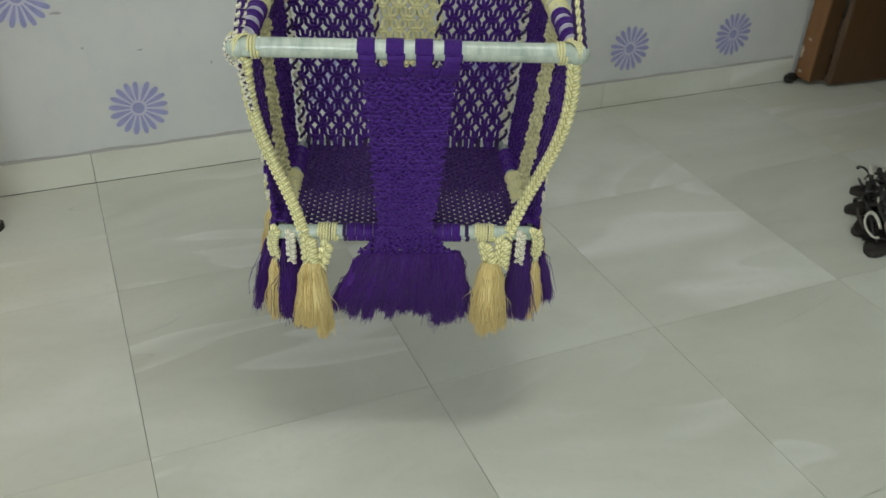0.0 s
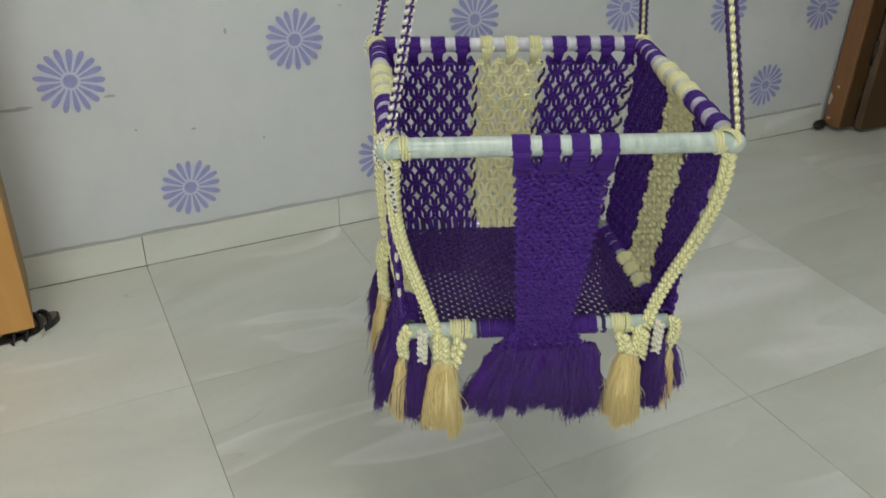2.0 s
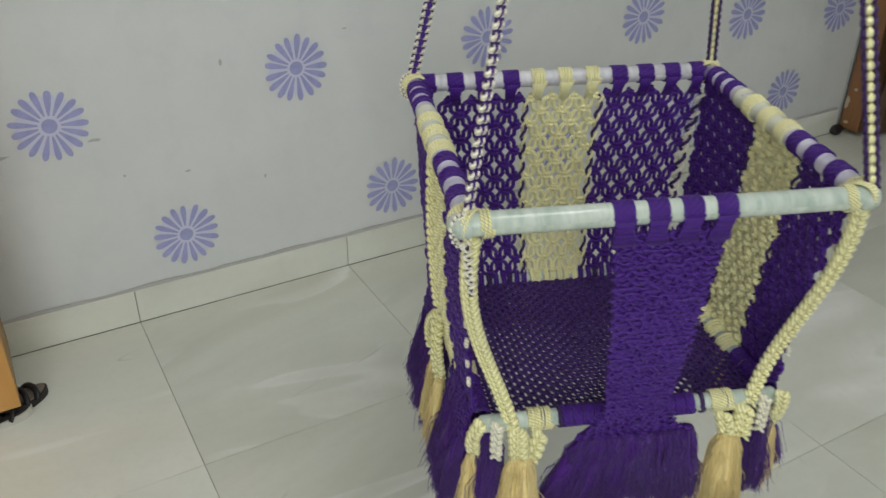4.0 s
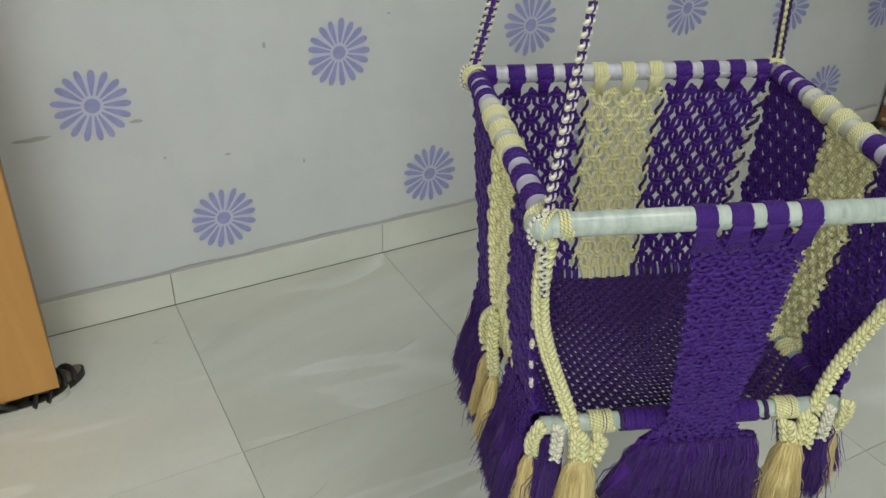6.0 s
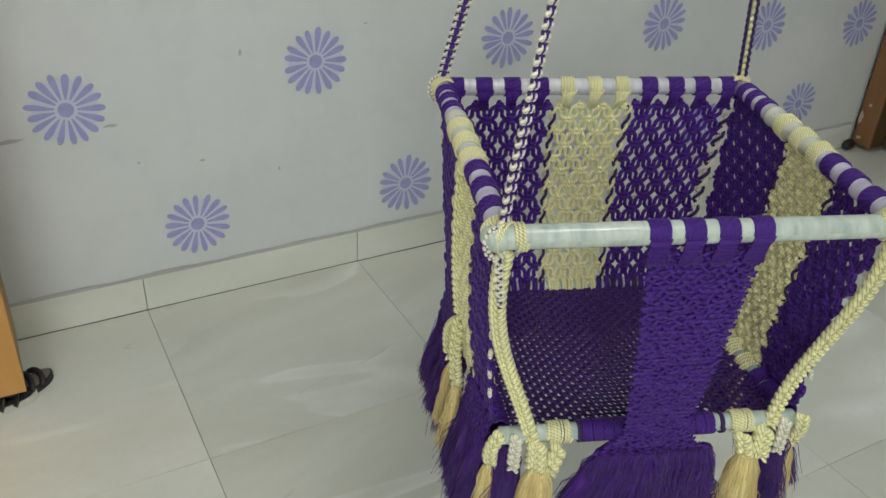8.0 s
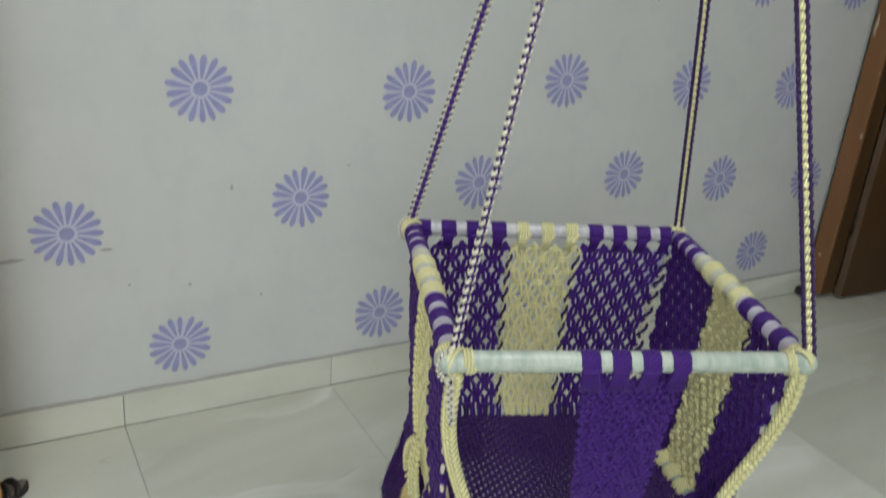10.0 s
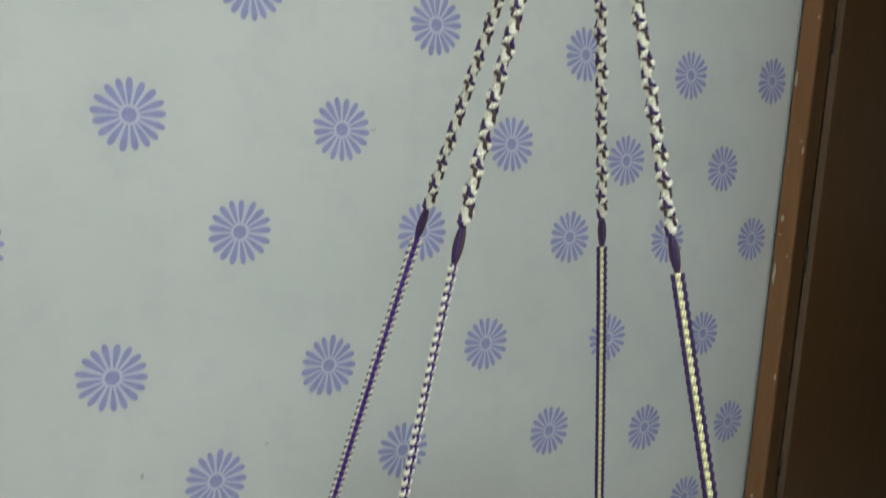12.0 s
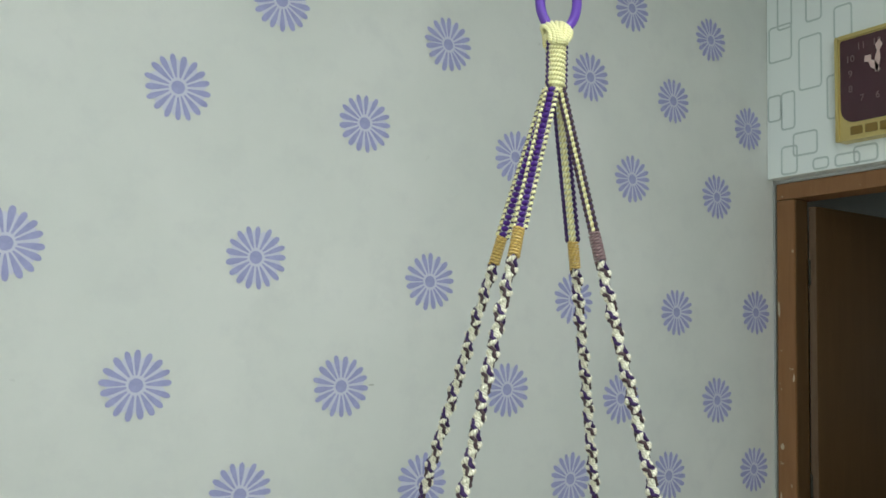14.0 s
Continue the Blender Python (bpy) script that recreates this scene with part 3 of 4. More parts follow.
sandal((-0.285, -0.205, 0), 35, M_STRAP, M_SOLE, M_TAN, "dark strappy sandal half under the cupboard", 0.14)
sandal((-0.335, -0.235, 0), 10, M_STRAP, M_PALE, M_SOLE, "pale-soled dark sandal tucked under the cupboard", 0.15)

# a heap of sandals and straps beside a pale carton
rnd = random.Random(5)
for x, y, z, turn, tip in ((2.07, -0.75, 0.0, 155, 8), (1.98, -0.80, 0.0, 175, 14), (1.91, -0.87, 0.0, 190, -12), (1.86, -0.94, 0.0, 205, 10), (2.02, -0.88, 0.035, 140, 25), (1.95, -0.92, 0.04, 165, 18)):
    sandal((x - 0.02, y - 0.05, z), turn, M_STRAP, M_SOLE, M_TAN if rnd.random() < 0.4 else M_SOLE, "dark worn sandal in a heap beside a carton", 0.2, tip)
laces = thing("strap_tangle", (1.92, -0.92, 0), "tangled black, tan and pale straps lying over the sandals", "straps")
for k in range(34):
    s = Shape()
    q = rnd.uniform(-1, 1)
    cx, cy = 0.11 * q + rnd.uniform(-0.05, 0.04), 0.12 * q + rnd.uniform(-0.04, 0.05)
    ra, rb, tw, rise = rnd.uniform(0.018, 0.045), rnd.uniform(0.010, 0.024), rnd.uniform(0, 6.28), rnd.uniform(0.01, 0.045)
    c, d = math.cos(tw), math.sin(tw)
    pts = []
    for j in range(17):
        a = radians(310 * j / 16)
        x, y = ra * math.cos(a), rb * math.sin(a) * (1.0 + 0.4 * math.cos(a))
        pts.append((cx + x * c - y * d, cy + x * d + y * c, 0.018 + rise + 0.025 * math.sin(a + tw)))
    s.tube(pts, rnd.choice((0.0035, 0.005, 0.0065)), 6, flat=0.5)
    part("strap_loop", s, (M_STRAP, M_STRAP, M_SOLE, M_PALE, M_TAN)[k % 5], laces)
carton = thing("carton", (2.000, -1.225, 0), "pale blue carton standing on the floor", "box", turn=4)
s = Shape()
s.box((-0.14, -0.18, 0), (0.16, 0.18, 0.20), 0.004)
part("carton_body", s, M_BOX, carton, smooth=False)
s = Shape()
s.box((-0.1415, -0.1815, 0.03), (0.1615, 0.1815, 0.04), 0.0)
part("printed_band", s, M_BOXBAND, carton, smooth=False)

# ---- the hanging swing ----
CX, CY, TURN_DEG = 0.500, -1.003, -20.5
swing = thing("baby_swing", (CX, CY, 0), "purple and cream knotted cord baby swing hung from a ring", "swing", turn=TURN_DEG)
H, HB, ZT, ZTB = 0.225, 0.238, 0.745, 0.740   # half width and the front and back heights of the upper frame
LU, LV, ZF, ZB = 0.195, 0.19, 0.437, 0.402   # lower frame: half widths, front and back heights
PR = 0.0135
rnd = random.Random(11)
V3 = Vector


def zt(v):
    return ZT + (ZTB - ZT) * (v + H) / (2 * H)


def low(u, v):
    """A point of the lower frame's plane."""
    return V3((u, v, ZF + (ZB - ZF) * (v + LV) / (2 * LV)))


def pipe(name, a, b, r, parent=swing, label="", mat=None):
    a, b = V3(a), V3(b)
    d = (b - a).normalized()
    pts = [a + d * 0.001, a + d * 0.004] + [a.lerp(b, k / 12) for k in range(1, 12)] + [b - d * 0.004, b - d * 0.001]
    s = Shape()
    s.tube(pts, [r * 0.7] + [r] * (len(pts) - 2) + [r * 0.7], 16)
    return part(name, s, mat or M_PIPE, parent, label)


front_pipe = pipe("front_pipe", (-H - 0.018, -H, ZT), (H + 0.012, -H, ZT), PR, label="glossy white wrapped tube")
back_pipe = pipe("back_pipe", (-H - 0.005, H, ZTB), (HB + 0.005, H, ZTB), PR * 0.92, mat=M_BACKPIPE)
left_pipe = pipe("side_pipe", (-H, -H + 0.012, zt(-H)), (-H, H - 0.012, zt(H)), PR, mat=M_SIDEPIPE)
right_pipe = pipe("side_pipe", (H, -H + 0.012, zt(-H)), (HB, H - 0.012, zt(H)), PR, mat=M_SIDEPIPE)
seat_front = pipe("seat_pipe", low(-LU - 0.006, -LV), low(LU + 0.004, -LV), PR * 0.85)
seat_back = pipe("seat_pipe", low(-LU - 0.002, LV), low(LU + 0.002, LV), PR * 0.85)
seat_left = pipe("seat_pipe", low(-LU, -LV + 0.035), low(-LU, LV - 0.012), PR * 0.85)
seat_right = pipe("seat_pipe", low(LU, -LV + 0.035), low(LU, LV - 0.012), PR * 0.85)


def wrap(centre, way, r, width, mat, parent, cord=0.0024, name="wrap"):
    """Turns of cord side by side round a tube."""
    s = Shape()
    way = V3(way).normalized()
    ref = V3((0, 0, 1)) if abs(way.z) < 0.8 else V3((0, 1, 0))
    side = way.cross(ref).normalized()
    top = side.cross(way)
    turns = max(1, round(width / ((1.3 if cord < 0.00185 else 2) * cord)))
    pts, n = [], 14
    for k in range(turns * n + 1):
        a = 2 * math.pi * k / n
        pts.append(V3(centre) + way * (-width / 2 + width * k / (turns * n)) + (side * math.cos(a) + top * math.sin(a)) * (r + cord * 0.55))
    s.tube(pts, cord, 5, up=way)
    return part(name, s, mat, parent)


def dense(surface, cols, rows, c_from, c_to, half, thick, lean=0.75, jitter=0.0007):
    """Close half-hitch knotting: short cord bights leaning to alternate sides in a brick pattern."""
    s = Shape()
    for j in range(rows + 1):
        for i in range(cols + 1 - j % 2):
            c = (i + 0.5 * (j % 2)) / cols
            p, nrm, across = surface(c_from + (c_to - c_from) * c, j / rows)
            p = p + V3((rnd.uniform(-1, 1), rnd.uniform(-1, 1), rnd.uniform(-1, 1))) * jitter
            down = across.cross(nrm).normalized()
            a = (lean if (i + j) % 2 else -lean) + rnd.uniform(-0.45, 0.45)
            ax = across * math.cos(a) + down * math.sin(a)
            ay = nrm.cross(ax)
            s.blob(p + nrm * thick * 0.6, ax * half, ay * half * 0.44, nrm * thick, 7, 4)
            s.blob(p - nrm * thick * 0.1 + down * half * 0.5, (across * math.cos(a) - down * math.sin(a)) * half * 0.9, down * half * 0.4, nrm * thick * 0.9, 6, 4)
            s.blob(p - nrm * thick * 0.6, down * half * 1.05, across * half * 0.40, nrm * thick * 0.7, 6, 3)
    return s


# loops of the back net over the back tube
PITCH = 0.0425
for i in range(-5, 6):
    cream = abs(i) <= 1
    wrap((0.006 + i * PITCH, H, ZTB), (1, 0, 0), PR * 0.92, 0.021 if cream else 0.024, M_CREAM if cream else M_PURPLE, back_pipe, 0.0022 if cream else 0.0016)
# the four loops of the bib on the front tube
BIB_U = -0.002
for i in range(4):
    wrap((BIB_U + (i - 1.5) * 0.0385, -H, ZT), (1, 0, 0), PR, 0.023, M_PURPLE, front_pipe, 0.0015)
for u in (-H - 0.004, H - 0.002):
    sg = -1 if u < 0 else 1
    s = Shape()
    s.blob((u + sg * 0.004, -H, ZT - 0.001), V3((0.0155 * sg, 0.004, 0)), V3((0, 0.0150, 0)), V3((0, 0, 0.0150)), 14, 8)
    part("corner_tape", s, M_PIPE, front_pipe, "crumpled pale tape over the corner")
    wrap((u - sg * 0.021, -H, ZT), (1, 0, 0.06), PR * 1.02, 0.012, M_CREAM, front_pipe, 0.0019)
    wrap((u - sg * 0.003, -H + 0.003, ZT), (sg * 0.8, 0.6, 0.1), PR * 1.22, 0.013, M_CREAM, front_pipe, 0.0019)
    wrap((u, -H + 0.014, ZT), (sg * 0.25, 1, 0.1), PR * 1.08, 0.014, M_CREAM, front_pipe, 0.0019)
    wrap((-H if sg < 0 else HB, H, ZTB), (0.2 * sg, 1, 0.1), PR * 1.1, 0.02, M_CREAM, back_pipe, 0.0022)
    wrap((-H - 0.002 if sg < 0 else HB + 0.002, H, ZTB), (1, 0.3 * sg, 0), PR * 1.05, 0.012, M_CREAM, back_pipe, 0.0020)
for side_ob, u in ((left_pipe, -H), (right_pipe, H)):
    ub = u if u < 0 else HB

    def on_pipe(v, a=u, b=ub):
        return V3((a + (b - a) * (v + H) / (2 * H), v, zt(v)))

    # tape over the cream bands, crumpled along its edges
    s = Shape()
    pts, rs = [], []
    for k in range(37):
        v = -0.052 + 0.152 * k / 36
        pts.append(on_pipe(v) + V3((rnd.uniform(-1, 1), 0, rnd.uniform(-1, 1))) * 0.0006)
        rs.append(PR + 0.0012 + 0.0008 * math.sin(v * 2 * math.pi / 0.048 + 1.0) + rnd.uniform(-0.0005, 0.0005))
    s.tube(pts, rs, 12)
    sleeve = part("sleeve", s, M_TAPE, side_ob, "pale taped sleeve with cream bands")
    for v in (-0.040, 0.008, 0.056):
        wrap(on_pipe(v), (0, 1, 0.12), PR + 0.0014, 0.024, M_CREAM, sleeve, 0.0019)
    for v in (0.188, 0.157, 0.124):
        wrap(on_pipe(v), (0, 1, 0), PR, 0.018, M_PURPLE, side_ob, 0.0016)
    for v in (-0.075, -0.120, -0.168):
        wrap(on_pipe(v), (0, 1, 0), PR, 0.024, M_PURPLE, side_ob, 0.0016)


def net(surface, cols, rows, pitch, cord, knot, c_from, c_to, thick=1.0, jitter=0.0012, double=True, spread=1.4):
    """Alternating square knots: knots on a staggered grid, joined by cords.
    surface(c, r): the point for column c and row r (0 to 1) and the outward normal."""
    s = Shape()
    points = {}
    for j in range(rows + 1):
        shift = 0.5 if j % 2 else 0.0
        for i in range(cols + 1):
            c = (i + shift) / cols
            if c > 1.0001:
                continue
            points[i, j] = c
    def place(i, j):
        c = points[i, j]
        p, nrm, wid = surface(c_from + (c_to - c_from) * c, j / rows)
        return p, nrm, wid
    for (i, j) in points:
        p, nrm, across = place(i, j)
        p = p + V3((rnd.uniform(-1, 1), rnd.uniform(-1, 1), rnd.uniform(-1, 1))) * jitter
        down = across.cross(nrm).normalized()
        # a square knot: two bights across, the cords running through it and a bulge at either side
        tilt = rnd.uniform(-0.3, 0.3)
        ac = (across + down * tilt).normalized()
        s.blob(p + nrm * cord * 0.9 + down * knot * 0.36, ac * knot * 0.72, down * knot * 0.40, nrm * cord * 1.3 * thick, 7, 4)
        s.blob(p + nrm * cord * 0.9 - down * knot * 0.36, (across - down * tilt).normalized() * knot * 0.66, down * knot * 0.40, nrm * cord * 1.3 * thick, 7, 4)
        s.blob(p - nrm * cord * 0.5, down * knot * 0.95, ac * knot * 0.6, nrm * cord * 1.1, 6, 4)
        for di in ((0, 1) if j % 2 else (-1, 0)):
            if (i + di, j + 1) in points:
                q, n2, _ = place(i + di, j + 1)
                d = (q - p)
                perp = d.cross(nrm).normalized() * cord * (spread if double else 0)
                bow = nrm * cord * 0.5
                sway = across * (cord * 0.7 * (1 if d.dot(across) > 0 else -1))
                for sg in ((-1, 1) if double else (0,)):
                    a, b = p + perp * sg * 0.4, q + perp * sg * 0.4
                    m = (a + b) / 2 + perp * sg * 0.95 + bow
                    s.tube([a, a.lerp(m, 0.55) + sway, m, b.lerp(m, 0.55) - sway, b], cord * rnd.uniform(0.92, 1.06), 6, caps=False, up=tuple(nrm))
    return s


def back_surface(c, r):
    """c from -1 to 1 across the back, r from top to bottom."""
    top, bot = V3((0.006 + c * 0.218, H, ZTB - 0.030)), low(c * 0.185, LV) + V3((0, 0, 0.014))
    p = top.lerp(bot, r)
    p.y += 0.022 * math.sin(math.pi * r)
    return p, V3((0, -1, 0.05)), V3((1, 0, 0))


# back net: purple, cream, purple
for c0, c1, cols, mat, cord, label in ((-1.0, -0.32, 4, M_PURPLE, 0.0036, ""), (-0.235, 0.235, 3, M_CREAM, 0.0037, "cream middle strip of the back net"), (0.32, 1.0, 4, M_PURPLE, 0.0036, "")):
    part("back_net", net(back_surface, cols, 13, PITCH, cord, 0.0096 if mat is M_PURPLE else 0.0088, c0, c1, spread=1.25), mat, swing, label)
# necks between the back tube and the first knots
for i in range(-5, 6):
    s = Shape()
    for k in (-1.5, -0.5, 0.5, 1.5):
        s.tube([(0.006 + i * PITCH + k * 0.0050, H - PR, ZTB - 0.004), (0.006 + i * PITCH + k * 0.0036, H - 0.006, ZTB - 0.020), (0.006 + i * PITCH * 0.985 + k * 0.0036, H, ZTB - 0.036)], 0.0030, 6)
    part("loop_neck", s, M_CREAM if abs(i) <= 1 else M_PURPLE, swing)
# edge chains where the colours meet and at the back corners
for c, mats in ((-0.275, (M_CREAM, M_DARK)), (0.275, (M_CREAM, M_DARK)), (-1.04, (M_WHITE, M_DARK)), (1.04, (M_WHITE, M_DARK))):
    for m_i, mat in enumerate(mats):
        s = Shape()
        pts = []
        for k in range(61):
            p, nrm, ac = back_surface(c, k / 60)
            a = k / 60 * 2 * math.pi * 9 + math.pi * m_i
            size = 0.0062 if abs(c) > 1 else 0.0036
            pts.append(p + ac * size * math.cos(a) + V3((0, -0.004 - 0.8 * size * math.sin(a), 0)))
        s.tube(pts, 0.0031 if abs(c) > 1 else 0.0026, 6)
        part("edge_chain", s, mat, swing)
# wraps of the back net round the rear seat tube
for i in range(-15, 16):
    u = i * 0.0122
    mat = M_CREAM if abs(i) <= 3 else (M_DARK if i % 3 == 0 else M_PURPLE)
    s = Shape()
    c, lean = low(u, LV), rnd.uniform(-0.004, 0.004)
    for k in (-1, 1):
        pts = [c + V3((k * 0.0022 + lean * (1 - q), (PR * 0.85 + 0.003) * -math.cos(1.9 * q - 0.35), (PR * 0.85 + 0.003) * math.sin(1.9 * q - 0.35) + 0.020 * max(0, q - 0.8))) for q in (0, 0.2, 0.4, 0.6, 0.8, 1.0)]
        s.tube(pts, 0.0024, 6)
    part("wrap", s, mat, seat_back)


def rope_curve(sgn, h):
    """The front edge cord of a side panel: h from the upper corner (0) to the seat tube (1)."""
    p0, p3 = V3((sgn * (H - 0.004), -H, ZT - 0.012)), V3((sgn * 0.157, -LV - 0.012, ZF - 0.004))
    p1, p2 = V3((H + 0.022 if sgn > 0 else -H - 0.006, -H + 0.030, ZT - 0.15)), V3((0.187 if sgn > 0 else -0.182, -LV + 0.026, ZF + 0.085))
    a = 1 - h
    return p0 * a**3 + p1 * 3 * a * a * h + p2 * 3 * a * h * h + p3 * h**3


def side_surface(sgn):
    def surface(c, r):
        """c from -1 (front) to 1 (back)."""
        q = (c + 1) / 2
        f = rope_curve(sgn, 0.02 + 0.90 * r)
        b = V3((HB if sgn > 0 else -H, H - 0.012, ZTB - 0.014)).lerp(low(sgn * (LU + 0.012), LV - 0.012), r)
        f.x = sgn * (H - 0.004 + (LU + 0.014 - H) * r)
        p = f.lerp(b, q)
        p.x += sgn * 0.010 * max(0.0, math.sin(math.pi * min(1, r * 0.9 + 0.1))) ** 0.7 * math.sin(math.pi * q) if 0 < q < 1 else 0
        t0, t1 = f, b
        return p, V3((-sgn, 0, 0.15)).normalized(), (t1 - t0).normalized()
    return surface


for sgn in (-1, 1):
    surf = side_surface(sgn)
    for c0, c1, cols, mat in ((-0.93, -0.40, 4, M_PURPLE), (-0.34, 0.19, 4, M_CREAM), (0.26, 1.03, 6, M_PURPLE)):
        body = net(surf, cols, 15, 0, 0.0030, 0.0098, c0, c1, spread=1.15) if mat is M_PURPLE else net(surf, cols, 16, 0, 0.0042, 0.0128, c0, c1, 1.2, spread=1.3)
        part("side_net", body, mat, swing, "cream strip of the side panel" if mat is M_CREAM else "")
    for c in (-0.37, 0.225):
        s = Shape()
        pts = []
        for k in range(71):
            p, nrm, ac = surf(c, k / 70)
            a = k / 70 * 2 * math.pi * 11
            pts.append(p + ac * 0.004 * math.cos(a) + nrm * (0.002 + 0.003 * math.sin(a)))
        s.tube(pts, 0.0024, 5)
        part("edge_chain", s, M_DARK, swing)
    # the cream strip wound three times round the side seat tube
    for v in (-0.065, -0.025, 0.015):
        wrap(low(sgn * LU, v), (0, 1, 0.2), PR * 0.95, 0.027, M_CREAM, seat_left if sgn < 0 else seat_right, 0.0025)
    for v in (-0.162, -0.135, -0.105, 0.06, 0.095, 0.13):
        wrap(low(sgn * LU, v), (0, 1, 0), PR * 0.9, 0.026, M_PURPLE, seat_left if sgn < 0 else seat_right, 0.0024)


def sennit(curve, n, width, mat, name, parent, depth=0.6, label=""):
    """A chain of square knots along curve(h), with lobes to both sides."""
    s = Shape()
    for k in range(n):
        h = (k + 0.5) / n
        p, q = curve(h), curve(min(h + 0.01, 1.0))
        d = (q - curve(max(h - 0.01, 0.0))).normalized()
        side = d.cross(V3((0.3, 1, 0.1)).normalized()).normalized()
        out = side.cross(d)
        step = (curve(min((k + 1.5) / n, 1)) - p).length or 0.012
        for sg in (-1, 1):
            off = side * sg * width * 0.27 + d * (step * 0.25 * sg)
            ax = (side * 0.75 * sg + d * 0.75).normalized()
            s.blob(p + off + out * -0.001, ax * width * 0.36, d.cross(out).cross(ax).normalized() * 0.0 + out.cross(ax) * step * 0.52, out * width * depth * 0.5, 8, 5)
        s.blob(p, side * width * 0.26, d * step * 0.5, out * width * depth * 0.36, 7, 4)
    return part(name, s, mat, parent, label)


for sgn in (-1, 1):
    sennit(lambda h, g=sgn: rope_curve(g, h), 31, 0.0172, M_CREAM, "edge_rope", swing, 0.95, "thick cream knotted edge rope")
    # the rope runs on below the seat tube to the tassel
    sennit(lambda h, g=sgn: V3((g * 0.152, -LV - 0.014, ZF - 0.002)).lerp(V3((g * 0.150, -LV - 0.018, ZF - 0.052)), h), 5, 0.025, M_CREAM, "edge_rope", swing, 0.8)
    sennit(lambda h, g=sgn: V3((g * 0.122, -LV - 0.014, ZF - 0.010)).lerp(V3((g * 0.134, -LV - 0.018, ZF - 0.054)), h), 4, 0.020, M_CREAM, "edge_rope", swing, 0.8)
    wrap(low(sgn * 0.122, -LV), (1, 0, 0), PR * 0.9, 0.030, M_CREAM, seat_front, 0.0023)
    wrap(low(0.094 if sgn > 0 else -0.118, -LV), (1, 0, 0), PR * 0.9, 0.005, M_DARK, seat_front, 0.0018)
    wrap(low(0.126 if sgn > 0 else -0.096, -LV), (1, 0, 0), PR * 0.9, 0.004, M_DARK, seat_front, 0.0018)
    # the corner loop over the tube's end and its small tassel cord
    s_pts = lambda h, g=sgn: V3((g * (LU + 0.004) + g * 0.009 * math.sin(h * 3.1), -LV - 0.004 + 0.02 * (h - 0.5), ZF + 0.016 - 0.075 * h))
    sennit(s_pts, 7, 0.016, M_CREAM, "corner_cord", swing, 0.8)
    sennit(lambda h, g=sgn: V3((g * (LU - 0.016), -LV - 0.013, ZF + 0.010 - 0.06 * h)), 6, 0.014, M_WHITE, "corner_cord", swing, 0.8)
    # cords knotted on the outer face of the side panel, down to the side tassel
    sennit(lambda h, g=sgn: side_surface(g)(-0.06, 0.80 * h)[0] + V3((g * 0.004, 0, 0)), 20, 0.016, M_CREAM, "outer_cord", swing, 0.7)
    for dv in (-0.026, 0.030):
        start = side_surface(sgn)(-0.06, 0.79)[0] + V3((sgn * 0.008, 0, 0))
        end = V3((sgn * (LU + 0.030), start.y + dv, low(0, -0.02).z - 0.030))
        sennit(lambda h, a=start, b=end, w=dv, g=sgn: a.lerp(b, h) + V3((g * 0.006 * math.sin(math.pi * h), w * 0.5 * math.sin(math.pi * h), 0.006 * math.sin(math.pi * h))), 10, 0.016, M_CREAM, "outer_cord", swing, 0.8)


# small ivory knots between the side panel and its edge rope
for sgn in (-1, 1):
    for k in range(6):
        p, nrm, ac = side_surface(sgn)(-0.955, 0.18 + 0.125 * k)
        s = Shape()
        for dz, w in ((0.0028, 0.0036), (-0.0028, 0.0046)):
            s.blob(p - nrm * 0.003 + V3((0, rnd.uniform(-0.002, 0.002), dz)), V3((0, w, 0.003)), V3((0, 0, 0.0028)), nrm * 0.0032, 7, 4)
        part("edge_knot", s, M_WHITE, swing)


# bib
def bib_surface(c, r):
    w = 0.062 - 0.027 * r + 0.034 * max(0, r - 0.90) / 0.10
    p = V3((BIB_U + c * w, -H - 0.006, ZT - 0.024)).lerp(V3((BIB_U + c * w, -LV - 0.013, ZF - 0.026)), r)
    p.y -= 0.006 * math.sin(math.pi * r)
    return p, V3((0, -1, 0.1)).normalized(), V3((1, 0, 0))


bib = part("bib", dense(bib_surface, 12, 44, -1, 1, 0.0060, 0.0016, 0.34, 0.0009), M_PURPLE, swing, "dense purple knotted front strap")
s = Shape()
grid = {}
for j in range(25):
    for i in range(11):
        p, nrm, _ = bib_surface(-0.97 + 1.94 * i / 10, j / 24)
        grid[i, j] = (len(s.v))
        s.v.append(p - nrm * 0.003)
for j in range(24):
    for i in range(10):
        s.face((grid[i, j], grid[i + 1, j], grid[i + 1, j + 1], grid[i, j + 1]), [(i * 0.012, j * 0.013), (i * 0.012 + 0.012, j * 0.013), (i * 0.012 + 0.012, j * 0.013 + 0.013), (i * 0.012, j * 0.013 + 0.013)])
lining = part("bib_lining", s, M_PURPLE, bib)
sol = lining.modifiers.new("thickness", "SOLIDIFY")
sol.thickness = 0.003
for i in range(4):
    s = Shape()
    for k in range(-4, 5):
        x = BIB_U + (i - 1.5) * 0.0385
        s.tube([(x + k * 0.0024, -H - PR - 0.001, ZT - 0.003), (x * 0.98 + k * 0.0022, -H - 0.012, ZT - 0.014), (x * 0.95 + k * 0.0026, -H - 0.009, ZT - 0.024), (x * 0.93 + k * 0.0030, -H - 0.008, ZT - 0.036)], 0.0020, 5)
    part("bib_loop", s, M_PURPLE, bib)
for i in range(13):
    u = -0.086 + i * 0.0136
    wrap(low(u, -LV), (1, 0, 0), PR * 0.9, 0.0122, M_PURPLE, seat_front, 0.0018)

